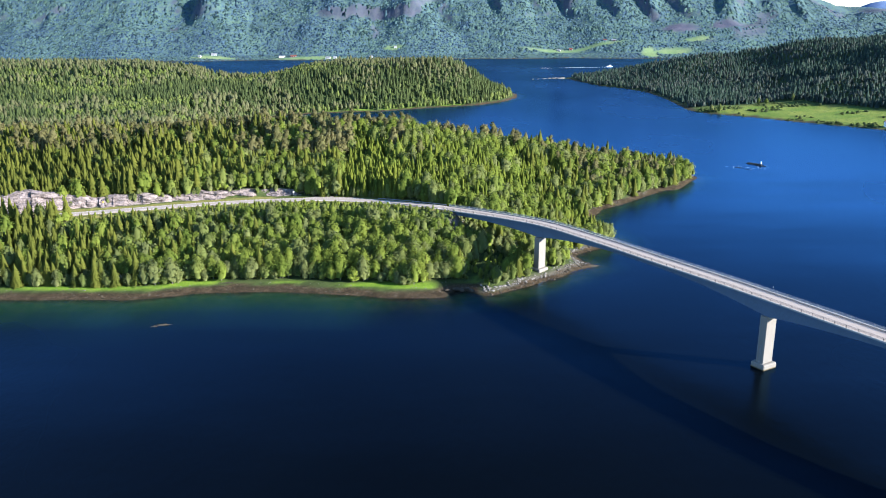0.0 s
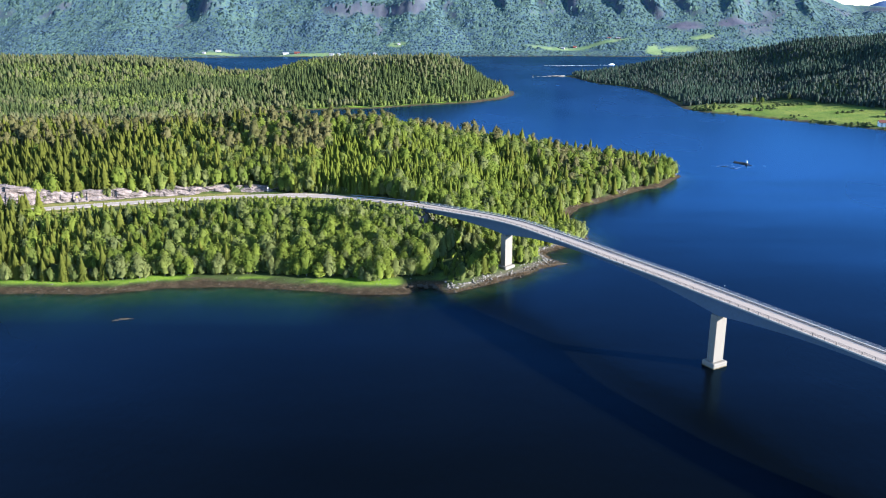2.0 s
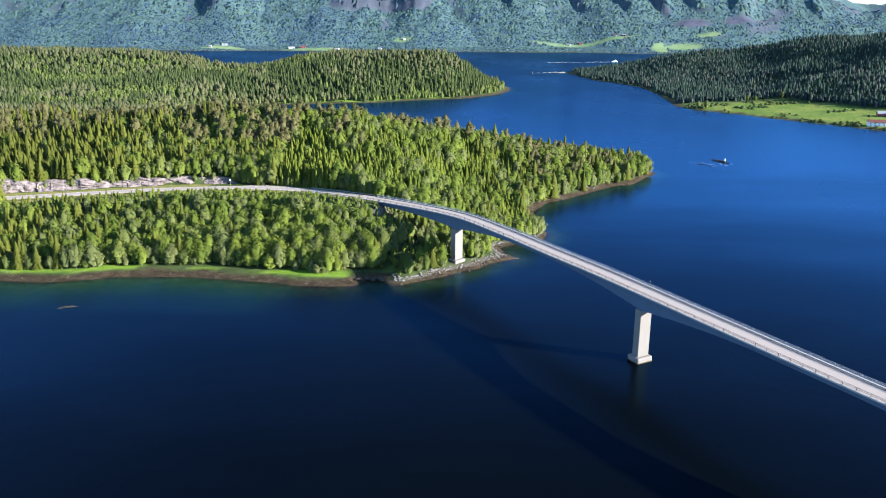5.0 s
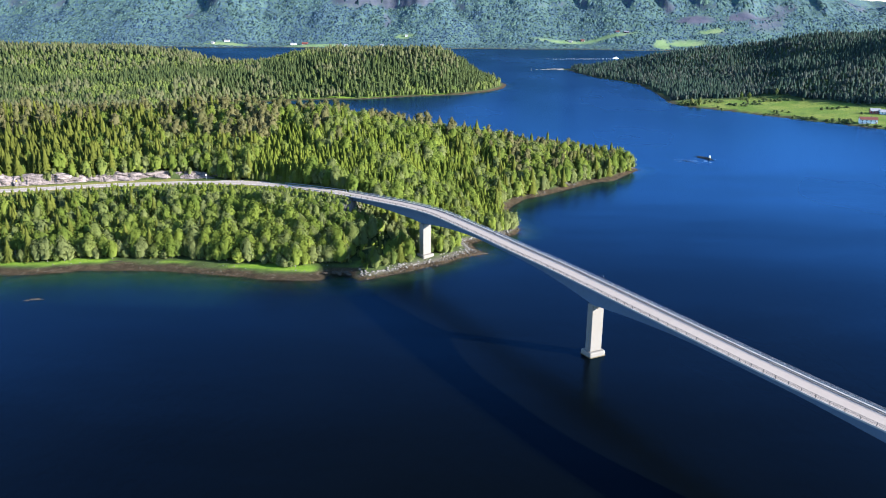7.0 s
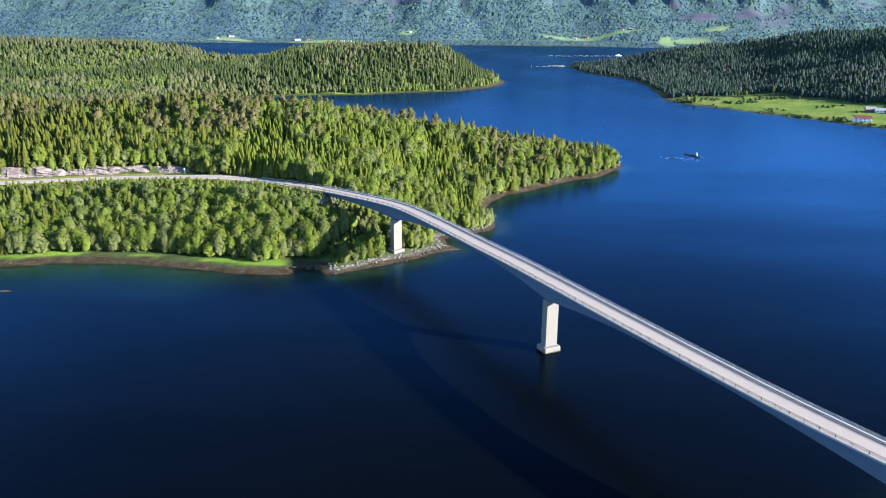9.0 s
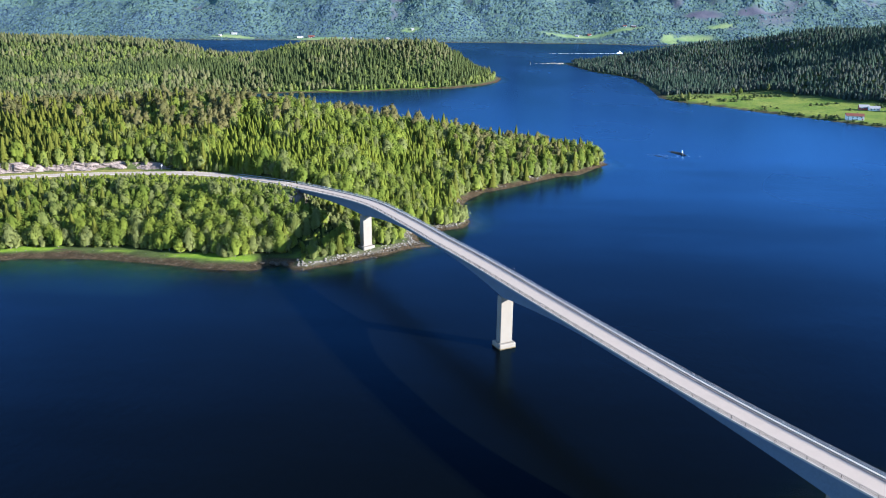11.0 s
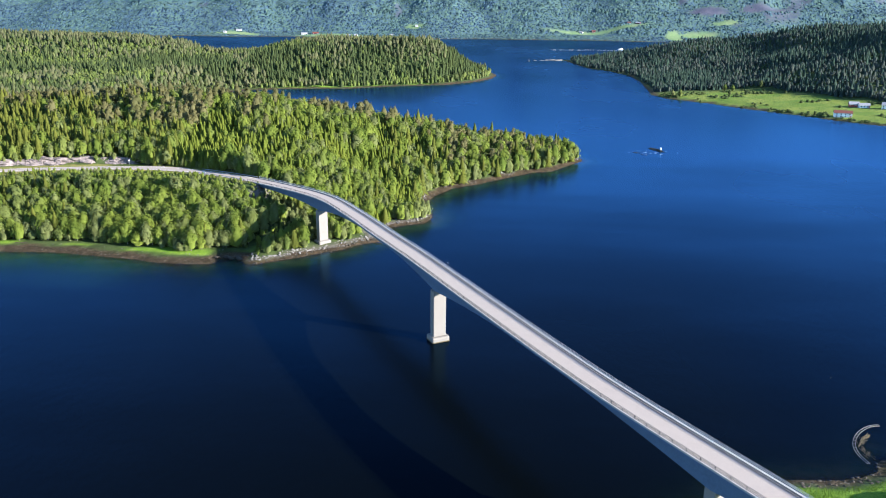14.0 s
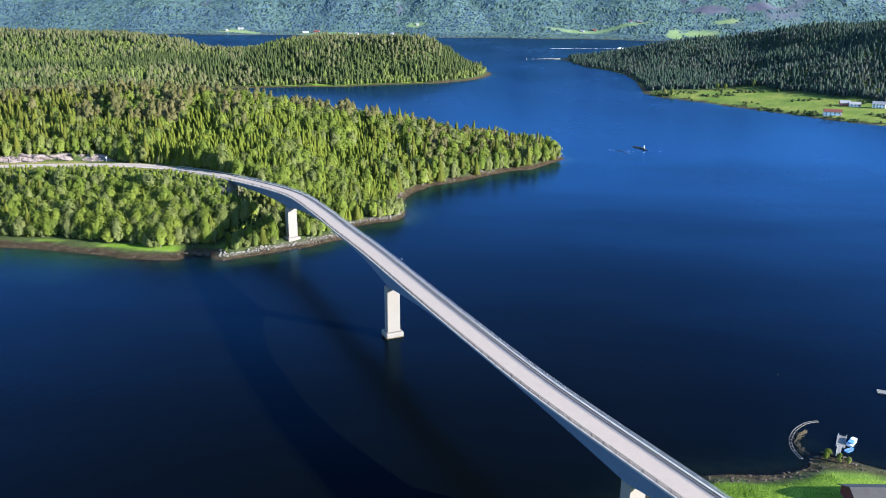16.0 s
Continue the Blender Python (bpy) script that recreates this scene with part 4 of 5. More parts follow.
seen = (n_ > 5) & ~(steep & (n_ > 140) & (luck < 0.8)) & ~(field & (luck < 0.97)) & ~(bare & (n_ > 100) & (luck < 0.6)) & (luck < 0.98)
px, py, luck = px[seen], py[seen], luck[seen]
planted = (np.abs(px + 890) < 190 + 40 * fbm(px, py, 60, 2, 97)) & (py - north_shore(px) > 55) & (py - north_shore(px) < 150)
share = np.where((fbm(px, py, 130, 3, 95) + 0.4 * luck < -0.02) | planted & (luck < 0.85), "spruce", "birch").astype(object)
def clump(tall, wide, shoulder):
    """A whole small crown seen from miles off: an uneven closed dome."""
    rings = []
    for z, q in ((-0.25, 1.0), (0.6, shoulder)):
        a_ = np.arange(5) * 1.2566 + r.uniform(0, 6)
        q_ = wide * q * r.uniform(0.75, 1.2, 5)
        rings.append(np.stack([q_ * np.cos(a_), q_ * np.sin(a_), np.full(5, tall * z) + r.uniform(-0.1, 0.1, 5) * tall], 1))
    v = np.concatenate(rings + [np.array([[r.uniform(-0.3, 0.3), r.uniform(-0.3, 0.3), tall]])])
    f = []
    for k in range(5):
        a0, b0 = k, (k + 1) % 5
        f += [(a0, b0, b0 + 5), (a0, b0 + 5, a0 + 5)]
    f += [(5 + k, 5 + (k + 1) % 5, 10) for k in range(5)]
    soft = v * [0.4 / wide, 0.4 / wide, 0.2 / tall] + [0.1, -0.15, 0.6]
    return v, np.array(f), soft / np.linalg.norm(soft, axis=1)[:, None]


TINY = {"birch": [clump(h, w, 0.65) for h, w in ((1.2, 4.6), (1.6, 5.0), (1.0, 4.4))], "spruce": [clump(h, 4.2, 0.55) for h in (1.9, 1.6, 2.3)]}
empty = (np.zeros((0, 3)), np.zeros((0, 3), int))
pz = height(px, py) - 0.3
for k in TINY:
    mine = share == k
    mx, my = px[mine], py[mine]
    lie = np.stack([height(mx + 3, my) - height(mx - 3, my), height(mx, my + 3) - height(mx, my - 3)], 1) / 6
    grove(f"mountain_forest_{k}", f"hazy {k} forest on the mountain across the fjord", spots_for(mx, my, pz[mine], TINY[k], 0.6, 1.35), [(empty, t) for t in TINY[k]], [BARK, HAZY_LEAF if k == "birch" else HAZY_NEEDLE], lie)


# ---- the bridge and the road ----
PIERS = [(42.8, 369.4), (111.7, 263.4), (184.7, 152.9)]
pier_at = [int(np.argmin(np.hypot(ROAD[:, 0] - x, ROAD[:, 1] - y))) for x, y in PIERS]
HALF = 4.4
# near-black steel: the near railing's unlit side is put into its colour
RAIL_DARK = plain("shaded_rail_steel", (0.022, 0.024, 0.029), 0.7, 0.3, 2)
ALGAE = plain("waterline_weed", (0.075, 0.055, 0.026), 0.7, 0.4, 1.2)


def across(k, u, dz=0.0):
    """A point u metres to the right of the road's middle at step k."""
    w = ROAD_WAY[k]
    return Vector((ROAD[k, 0] - w[1] * -u, ROAD[k, 1] + w[0] * -u, ROAD[k, 2] + dz))


def girder_depth(k):
    gap = min(abs(k - p) * 2.0 for p in pier_at)
    return 2.4 + 4.1 * max(0, 1 - gap / 53) ** 1.7


span = list(range(ABUTMENT - 1, LANDING + 2))
bridge = thing("bridge", "long slender concrete box girder road bridge over the fjord", "bridge")


def girder_ring(i):
    k = span[i]
    d = girder_depth(k)
    rows = [(-HALF, -0.06), (HALF, -0.06), (HALF, -0.42), (2.75, -0.85), (2.45, -d), (-2.45, -d), (-2.75, -0.85), (-HALF, -0.42)]
    return [across(k, u, z) for u, z in rows]


part("girder", sweep(bmesh.new(), span, girder_ring), SHADED_GIRDER, bridge, "concrete box girder, shade put into its blue colour, deeper over the piers")
part("carriageway", sweep(bmesh.new(), span, lambda i: [across(span[i], u, z) for u, z in ((-3.78, 0), (3.98, 0), (3.98, -0.05), (-3.78, -0.05))]), ASPHALT, bridge, "pale worn asphalt carriageway")
for sign in (-1, 1):
    part("kerb", sweep(bmesh.new(), span, lambda i: [across(span[i], sign * u, z) for u, z in ((4.0 if sign > 0 else 3.8, -0.05), (4.04 if sign > 0 else 3.84, 0.16), (4.46, 0.18), (4.46, -0.28), (4.403, -0.28), (4.403, -0.05))]), EDGE_CONCRETE, bridge, "pale concrete edge beam")

RAIL_SHADOW = plain("rail_shadow", (0.02, 0.02, 0.023), 0.7, 0.3, 1)
for u, half_ in ((-3.62, 0.15), (-3.08, 0.13), (3.78, 0.19)):
    # dark strips laid on the deck as the railings' shadow and unlit side
    part("joint_seal", sweep(bmesh.new(), span, lambda i: [across(span[i], u + du, z) for du, z in ((-half_, 0.006), (half_, 0.006), (half_, -0.02), (-half_, -0.02))]), RAIL_SHADOW, bridge, "dark strip along the edge beam, put there as the railing's shade")

post_mesh = bpy.data.meshes.new("post")
bm = bmesh.new()
box(bm, (0.10, 0.13, 0.95), pose(0, 0, 0.65))
box(bm, (0.2, 0.26, 0.03), pose(0, 0, 0.195))
bm.to_mesh(post_mesh)
bm.free()
post_mesh.materials.append(RAIL_DARK)
# the far posts keep the pale steel, without the painted shade
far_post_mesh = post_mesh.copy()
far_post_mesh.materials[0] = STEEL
for sign in (-1, 1):
    def rail_ring(z, half, tall):
        return lambda i: [across(span[i], sign * (4.18 if z > 0.7 else 4.08) + du, z + dz) for du, dz in ((-half, -tall), (half, -tall), (half, tall), (-half, tall))]
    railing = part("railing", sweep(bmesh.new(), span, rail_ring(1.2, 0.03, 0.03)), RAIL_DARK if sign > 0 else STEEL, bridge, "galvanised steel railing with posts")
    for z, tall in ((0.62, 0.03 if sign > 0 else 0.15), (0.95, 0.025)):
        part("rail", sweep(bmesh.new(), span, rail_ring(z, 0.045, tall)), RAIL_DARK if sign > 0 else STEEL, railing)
    for k in span[::2]:
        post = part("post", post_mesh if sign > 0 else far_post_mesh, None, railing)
        post.matrix_basis = Matrix.Translation(across(k, sign * 4.15)) @ pose(0, 0, 0, 0, 0, math.degrees(math.atan2(ROAD_WAY[k, 1], ROAD_WAY[k, 0])))

for (x, y), k, foot in zip(PIERS, pier_at, (3.4, 2.0, 3.5)):
    turn = math.degrees(math.atan2(ROAD_WAY[k, 1], ROAD_WAY[k, 0]))
    base_z = float(height(np.array([x]), np.array([y]))[0])
    low = -16.0 if base_z < 0 else base_z - 1.5
    top = ROAD[k, 2] - girder_depth(k) + 0.15
    bm = box(bmesh.new(), (3.0, 4.9, top - foot + 0.1), pose(x, y, (top + foot - 0.1) / 2, 0, 0, turn), 0.18)
    pier = part("pier", bm, CONCRETE, bridge, "tall rectangular pale concrete pier")
    bm = box(bmesh.new(), (5.6, 6.8, foot - low), pose(x, y, (foot + low) / 2, 0, 0, turn), 0.5)
    part("footing", bm, CONCRETE, pier, "broad concrete footing with a dark waterline")
    if base_z < 0:
        part("tide_band", box(bmesh.new(), (5.7, 6.9, 1.5), pose(x, y, -0.1, 0, 0, turn), 0.4), ALGAE, pier, "band of yellow-brown weed at the waterline")
    if foot == 2.0:
        bm = bmesh.new()
        side = Vector((*ROAD_WAY[k], 0)).cross(Vector((0, 0, 1)))
        at = Vector((x, y, 0)) + side * 2.55
        along = Vector((*ROAD_WAY[k], 0)) * 0.22
        for s in (-1, 1):
            tube(bm, at + along * s + Vector((0, 0, 1.8)), at + along * s + Vector((0, 0, 9)), 0.03, sides=5)
        for z in np.arange(2.2, 9, 0.4):
            tube(bm, at - along + Vector((0, 0, z)), at + along + Vector((0, 0, z)), 0.02, sides=4)
        part("ladder", bm, STEEL, pier, "steel rung ladder")

# abutment under the land end
k = ABUTMENT
turn = math.degrees(math.atan2(ROAD_WAY[k, 1], ROAD_WAY[k, 0]))
z0 = float(height(np.array([ROAD[k, 0]]), np.array([ROAD[k, 1]]))[0]) - 3
part("abutment", box(bmesh.new(), (3.2, 7.6, ROAD[k, 2] - 2.2 - z0), pose(ROAD[k, 0], ROAD[k, 1], (ROAD[k, 2] - 2.2 + z0) / 2, 0, 0, turn), 0.1), CONCRETE, bridge)

land = list(range(0, ABUTMENT))
road = new("road", bpy.data.meshes.new("road"))
bm = sweep(bmesh.new(), land, lambda i: [across(land[i], u, z) for u, z in ((-3.9, -0.02), (-3.3, 0.03), (3.3, 0.03), (3.9, -0.02), (3.9, -0.4), (-3.9, -0.4))])
bm.to_mesh(road.data), bm.free()
road.data.materials.append(ASPHALT)
tagged(road, "pale grey two-lane asphalt road cut into the hillside", "road", kind="structure")
for u in (-3.15, 3.15):
    bm = sweep(bmesh.new(), land, lambda i: [across(land[i], u + du, z) for du, z in ((-0.07, 0.036), (0.07, 0.036), (0.07, 0.02), (-0.07, 0.02))])
    line = new("edge_line", bpy.data.meshes.new("edge_line"))
    bm.to_mesh(line.data), bm.free()
    line.data.materials.append(WHITE_PAINT)
    tagged(line, "white painted edge line of the road", "road marking", kind="structure")


# ---- rock ----
def stone(r, size, flat=0.6, detail=1):
    """A rough angular boulder, as arrays."""
    bm = bmesh.new()
    bmesh.ops.create_icosphere(bm, subdivisions=detail, radius=1)
    v = np.array([p.co[:] for p in bm.verts])
    bm.verts.index_update()
    f = np.array([[p.index for p in face.verts] for face in bm.faces])
    bm.free()
    v *= (1 + r.uniform(-0.28, 0.28, (len(v), 1)))
    for _ in range(4):
        n = r.normal(0, 1, 3)
        n /= np.linalg.norm(n)
        d = v @ n
        v -= np.clip(d - 0.62, 0, None)[:, None] * n
    return v * np.array([1, r.uniform(0.6, 0.95), flat]) * size, f


def scree_of(name, label, rows, mat, detail=1, flat=0.6):
    """Many stones in one mesh. rows: x, y, z, size."""
    forms = [stone(rng, 1.0, flat, detail) for _ in range(7)]
    vs, fs, at = [], [], 0
    for x, y, z, size in rows:
        v, f = forms[int(rng.integers(0, 7))]
        a_ = rng.uniform(0, 6.283)
        c, s = math.cos(a_), math.sin(a_)
        vs.append(np.stack([v[:, 0] * c - v[:, 1] * s, v[:, 0] * s + v[:, 1] * c, v[:, 2]], 1) * size + [x, y, z])
        fs.append(f + at)
        at += len(v)
    ob = new(name, mesh_of(name, np.concatenate(vs), np.concatenate(fs), [mat]))
    return tagged(ob, label, "stones", kind="stuff")


def boulder(name, label, x, y, z, size, mat, flat=0.5, turn=0.0, stretch=(1, 1)):
    v, f = stone(rng, size, flat, 3)
    v = v * np.array([stretch[0], stretch[1], 1])
    v += (0.12 * size * fbm(v[:, 0] + x, v[:, 1] + v[:, 2] + y, size * 0.5, 3, 8))[:, None] * np.array([0.4, 0.4, 0.7])
    ob = new(name, mesh_of(name, v, f, [mat]))
    ob.matrix_basis = pose(x, y, z, 0, 0, turn)
    return tagged(ob, label, "rock")


sx, sy = scatter(-230, 200, 328, 615, 1.25)
sd = inside(WEST_FRONT + WEST_BACK, sx, sy)
stony = np.where(sx > 12, np.clip(1.1 - np.abs(sd - 3.4) / 4.2, 0, 1), 0.30 * ((sd > 0.5) & (sd < 9.5)))
pick = rng.random(len(sx)) < stony * np.where(sy < 440, 1.0, 0.75 * smooth((fbm(sx, sy, 24, 2, 17) - 0.05) / 0.2))
sx, sy = sx[pick], sy[pick]
sz = height(sx, sy)
sizes = (0.28 + 0.6 * rng.random(len(sx)) ** 2) * np.where((sx > 14) & (sy < 440), 1.25, np.where(sx > 14, 1.1, 0.62))
low = sz < np.where(sx > 12, 0.75, 1.35)
scree_of("riprap", "pale blasted stones banked along the shore", np.stack([sx, sy, sz, sizes], 1)[~low], ROCK)
scree_of("tide_stones", "dark weed-covered stones on the tidal shore", np.stack([sx, sy, sz - 0.1, sizes], 1)[low], WET_ROCK)
sx, sy = scatter(165, 330, 140, 210, 1.4)
sd = inside(SOUTH, sx, sy)
pick = (sd > -1) & (sd < 4) & (rng.random(len(sx)) < 0.5)
sx, sy = sx[pick], sy[pick]
scree_of("lawn_shore_stones", "dark shore stones below the lawn", np.stack([sx, sy, height(sx, sy), rng.uniform(0.25, 0.8, len(sx))], 1), WET_ROCK)

# the road cutting
cut = [k for k in range(len(land)) if -262 < ROAD[k, 0] < -72]
steps_along, rows_up = 4 * len(cut), 17
grid = []
for i in range(steps_along):
    k = cut[min(i // 4, len(cut) - 1)]
    half = across(k, -10.6) + Vector((*ROAD_WAY[k], 0)) * (i % 4) * 0.5
    away = Vector((-ROAD_WAY[k, 1], ROAD_WAY[k, 0], 0))
    s = i * 0.5
    end = min(1, i / 16, (steps_along - 1 - i) / 14)
    tall = (np.interp(half.x, [-262, -205, -188, -150, -100, -72], [11, 10, 6.0, 4.6, 3.6, 2.2]) + 2.6 * float(fbm(s, 3, 17, 4, 4))) * max(0.12, end)
    row = []
    for j in range(rows_up):
        u = j / (rows_up - 1)
        block = float(lattice(np.array([s // 6.5]), np.array([(u * tall + 0.12 * s) // 2.0]), 6)[0])
        jut = 0.9 * (block - 0.5) + 2.4 * float(fbm(s + 0.8 * u * tall, u * tall * 2.4, 8, 5, 14))
        p = half + away * (1.0 + 2.6 * u ** 1.3 + (jut if j else 0) + (3.5 if j == rows_up - 1 else 0)) + Vector((0, 0, -0.5 + u * tall))
        row.append(p)
    grid.append(row)
cutting = thing("rock_cutting", "pale pink-grey blasted rock face along the road", "rock face")
at = 0
while at < steps_along - 1:
    # each slab stands a little before or behind its neighbour, and has sides that run back into the hill
    wide = min(int(rng.integers(14, 34)), steps_along - 1 - at)
    bm = bmesh.new()
    shift = Vector((0, 0, 0)) + Vector((-ROAD_WAY[cut[0], 1], ROAD_WAY[cut[0], 0], 0)) * rng.uniform(-0.5, 0.5)
    back = Vector((-ROAD_WAY[cut[0], 1], ROAD_WAY[cut[0], 0], 0)) * 3.0
    cols = [[bm.verts.new(p + shift) for p in grid[i]] for i in range(at, at + wide + 1)]
    cols = [[bm.verts.new(v.co + back) for v in cols[0]]] + cols + [[bm.verts.new(v.co + back) for v in cols[-1]]]
    for lo, hi in zip(cols, cols[1:]):
        for j in range(rows_up - 1):
            bm.faces.new((lo[j], hi[j], hi[j + 1], lo[j + 1]))
    part("slab", bm, CUT_ROCK, cutting)
    at += wide
for x, y, size in ((-98, 439.5, 1.6), (-96, 441, 1.1), (-93.5, 438.5, 0.9), (-91, 440, 1.3)):
    boulder("boulder", "grey boulder at the end of the rock cutting", x, y, float(height(np.array([x]), np.array([y]))[0]) + size * 0.2, size, CUT_ROCK, 0.7)

boulder("skerry", "low dark rock just breaking the water", -115.4, 302, -0.3, 2.6, WET_ROCK, 0.22, 10, (1.3, 0.6))
boulder("skerry", "low dark rock just breaking the water", -118.5, 300.5, -0.3, 2.0, WET_ROCK, 0.25, 30)
beacon_rock = boulder("skerry", "long dark skerry under the white beacon", 247.5, 660, -0.5, 6.5, WET_ROCK, 0.26, -60, (1.5, 0.45))
boulder("skerry", "low dark rock just breaking the water", 230, 647, -0.45, 3.2, WET_ROCK, 0.25, -40, (1.4, 0.4))
boulder("skerry", "low dark rock just breaking the water", 236, 638.5, -0.45, 3.4, WET_ROCK, 0.22, -30, (1.6, 0.35))
for x, y, size in ((158, 1596, 3.5), (169, 1599, 4), (181, 1602, 6), (192, 1604, 7), (203, 1602, 7)):
    boulder("spit_rock", "pale bare rock at the tip of the spit", x, y, -0.4, size, ROCK, 0.3, 20, (1.5, 0.8))
boulder("shore_rock", "large grey rock slab on the beach", -104, 351.5, 1.0, 2.6, WET_ROCK, 0.25, 10, (1.5, 0.6))
boulder("shore_rock", "pale rock slab sloping into the water", -52, 346.5, 0.5, 4.0, WET_ROCK, 0.16, -35, (1.6, 0.7))
for x, y in ((3, 344), (5.5, 343), (8, 344.5), (10, 342.5), (-1, 343)):
    boulder("shore_rock", "dark boulder under the trees by the water", x, y, 0.9, 1.3, WET_ROCK, 0.6)
boulder("shore_rock", "low rock point at the waterline", 70, 381.5, 0.0, 2.6, WET_ROCK, 0.25, 20, (1.5, 0.6))


# ---- marks by the sea and the road ----
RED_PAINT = plain("red_paint", (0.33, 0.045, 0.035), 0.6, 0.2, 1)
DARK_PAINT = plain("dark_paint", (0.03, 0.03, 0.035), 0.5, 0.2, 1)
ROOF_RED = plain("red_roof_tile", (0.13, 0.042, 0.030), 0.8, 0.25, 1.5)
ROOF_GREY = plain("grey_metal_roof", (0.24, 0.24, 0.25), 0.5, 0.2, 0.8)
GLASS = plain("window_glass", (0.03, 0.04, 0.055), 0.1, 0.1, 1, spec=0.6, relief=0)
DARK_RED = plain("dark_red_paint", (0.11, 0.020, 0.018), 0.7, 0.25, 1)
ROOF_DARK = plain("dark_metal_roof", (0.052, 0.048, 0.047), 0.6, 0.3, 0.8)
TIMBER = plain("weathered_timber", (0.20, 0.19, 0.175), 0.85, 0.3, 1.5)
WET_TIMBER = plain("wet_timber", (0.070, 0.054, 0.026), 0.8, 0.4, 1.5)
YELLOW = plain("yellow_paint", (0.65, 0.42, 0.05), 0.6, 0.15, 1)
FOAM = plain("sea_foam", (0.75, 0.80, 0.84), 0.8, 0.2, 0.2, relief=0)

beacon = thing("beacon", "small white lighthouse beacon on a low skerry", "beacon", pose(250.6, 655.4, 0.6))
part("tower", tube(bmesh.new(), (0, 0, 0.9), (0, 0, 2.2), 0.66, 0.6, 12), WHITE_PAINT, beacon, "white round tower")
part("lantern", tube(bmesh.new(), (0, 0, 2.2), (0, 0, 2.7), 0.5, 0.45, 10), DARK_PAINT, beacon, "dark lantern on top")
part("cap", tube(bmesh.new(), (0, 0, 2.7), (0, 0, 3.0), 0.6, 0.12, 10), WHITE_PAINT, beacon)
part("base", tube(bmesh.new(), (0, 0, -1.0), (0, 0, 0.95), 1.2, 1.0, 12), DARK_PAINT, beacon, "dark round base")

spit_light = thing("spit_light", "white navigation light post off the spit", "beacon", pose(145, 1577, 0))
part("base", tube(bmesh.new(), (0, 0, -3), (0, 0, 0.8), 1.3, 1.1, 10), CONCRETE, spit_light)
part("tower", tube(bmesh.new(), (0, 0, 0.8), (0, 0, 3.6), 0.45, 0.4, 10), CONCRETE, spit_light)
part("lantern", tube(bmesh.new(), (0, 0, 3.6), (0, 0, 4.4), 0.4, 0.2, 8), DARK_PAINT, spit_light)


def signpost(name, label, x, y, tall, plate, mat, turn):
    z = float(height(np.array([x]), np.array([y]))[0])
    sign = thing(name, label, "road sign", pose(x, y, z, 0, 0, turn))
    part("post", tube(bmesh.new(), (0, 0, -0.4), (0, 0, tall), 0.07, sides=8), STEEL, sign)
    part("plate", box(bmesh.new(), (plate[0], 0.05, plate[1]), pose(0, -0.1, tall - plate[1] / 2), 0.01), mat, sign)
    return sign


signpost("road_sign", "white road sign on a steel post by the lay-by", -88, 437.2, 3.0, (0.7, 0.8), WHITE_PAINT, 20)
signpost("road_sign", "yellow marker post on the road verge", -183, 409.3, 4.0, (0.5, 0.9), YELLOW, 20)
signpost("road_sign", "white sign on the shoulder before the bridge", -33.5, 413.2, 2.4, (2.4, 0.7), WHITE_PAINT, -20)
mast = thing("navigation_mast", "short steel mast with a sign on the bridge railing", "mast", Matrix.Translation(across(pier_at[1] - 2, -4.5, 0.1)))
part("pole", tube(bmesh.new(), (0, 0, -0.5), (0, 0, 2.2), 0.06, sides=6), RAIL_DARK, mast)
part("plate", box(bmesh.new(), (0.4, 0.06, 0.35), pose(0, 0, 1.9, 0, 0, 30), 0.01), STEEL, mast)

rail_span = [k for k in range(ABUTMENT - 22, ABUTMENT - 1)]
for sign in (-1, 1):
    guard = thing("guardrail", "galvanised guardrail leading onto the bridge", "guardrail")
    part("beam", sweep(bmesh.new(), rail_span, lambda i: [across(rail_span[i], sign * 4.3 + du, z) for du, z in ((-0.05, 0.45), (0.02, 0.53), (-0.05, 0.6), (0.02, 0.68), (-0.05, 0.76), (0.06, 0.76), (0.06, 0.45))]), STEEL, guard)
    for k in rail_span:
        part("post", box(bmesh.new(), (0.1, 0.1, 1.3), Matrix.Translation(across(k, sign * 4.42, 0.1))), STEEL, guard)

lay = thing("lay_by", "gravel lay-by beside the road", "lay-by", kind="structure")
lay_steps = [k for k in range(len(land)) if -82 < ROAD[k, 0] < -48]
part("gravel", sweep(bmesh.new(), lay_steps, lambda i: [across(lay_steps[i], u, z) for u, z in ((-3.85, 0.0), (-3.85 - 4.2 * math.sin(math.pi * (i + 0.5) / len(lay_steps)) - 0.05, 0.02), (-3.85 - 4.2 * math.sin(math.pi * (i + 0.5) / len(lay_steps)) - 0.05, -0.4), (-3.85, -0.4))]), ASPHALT, lay)


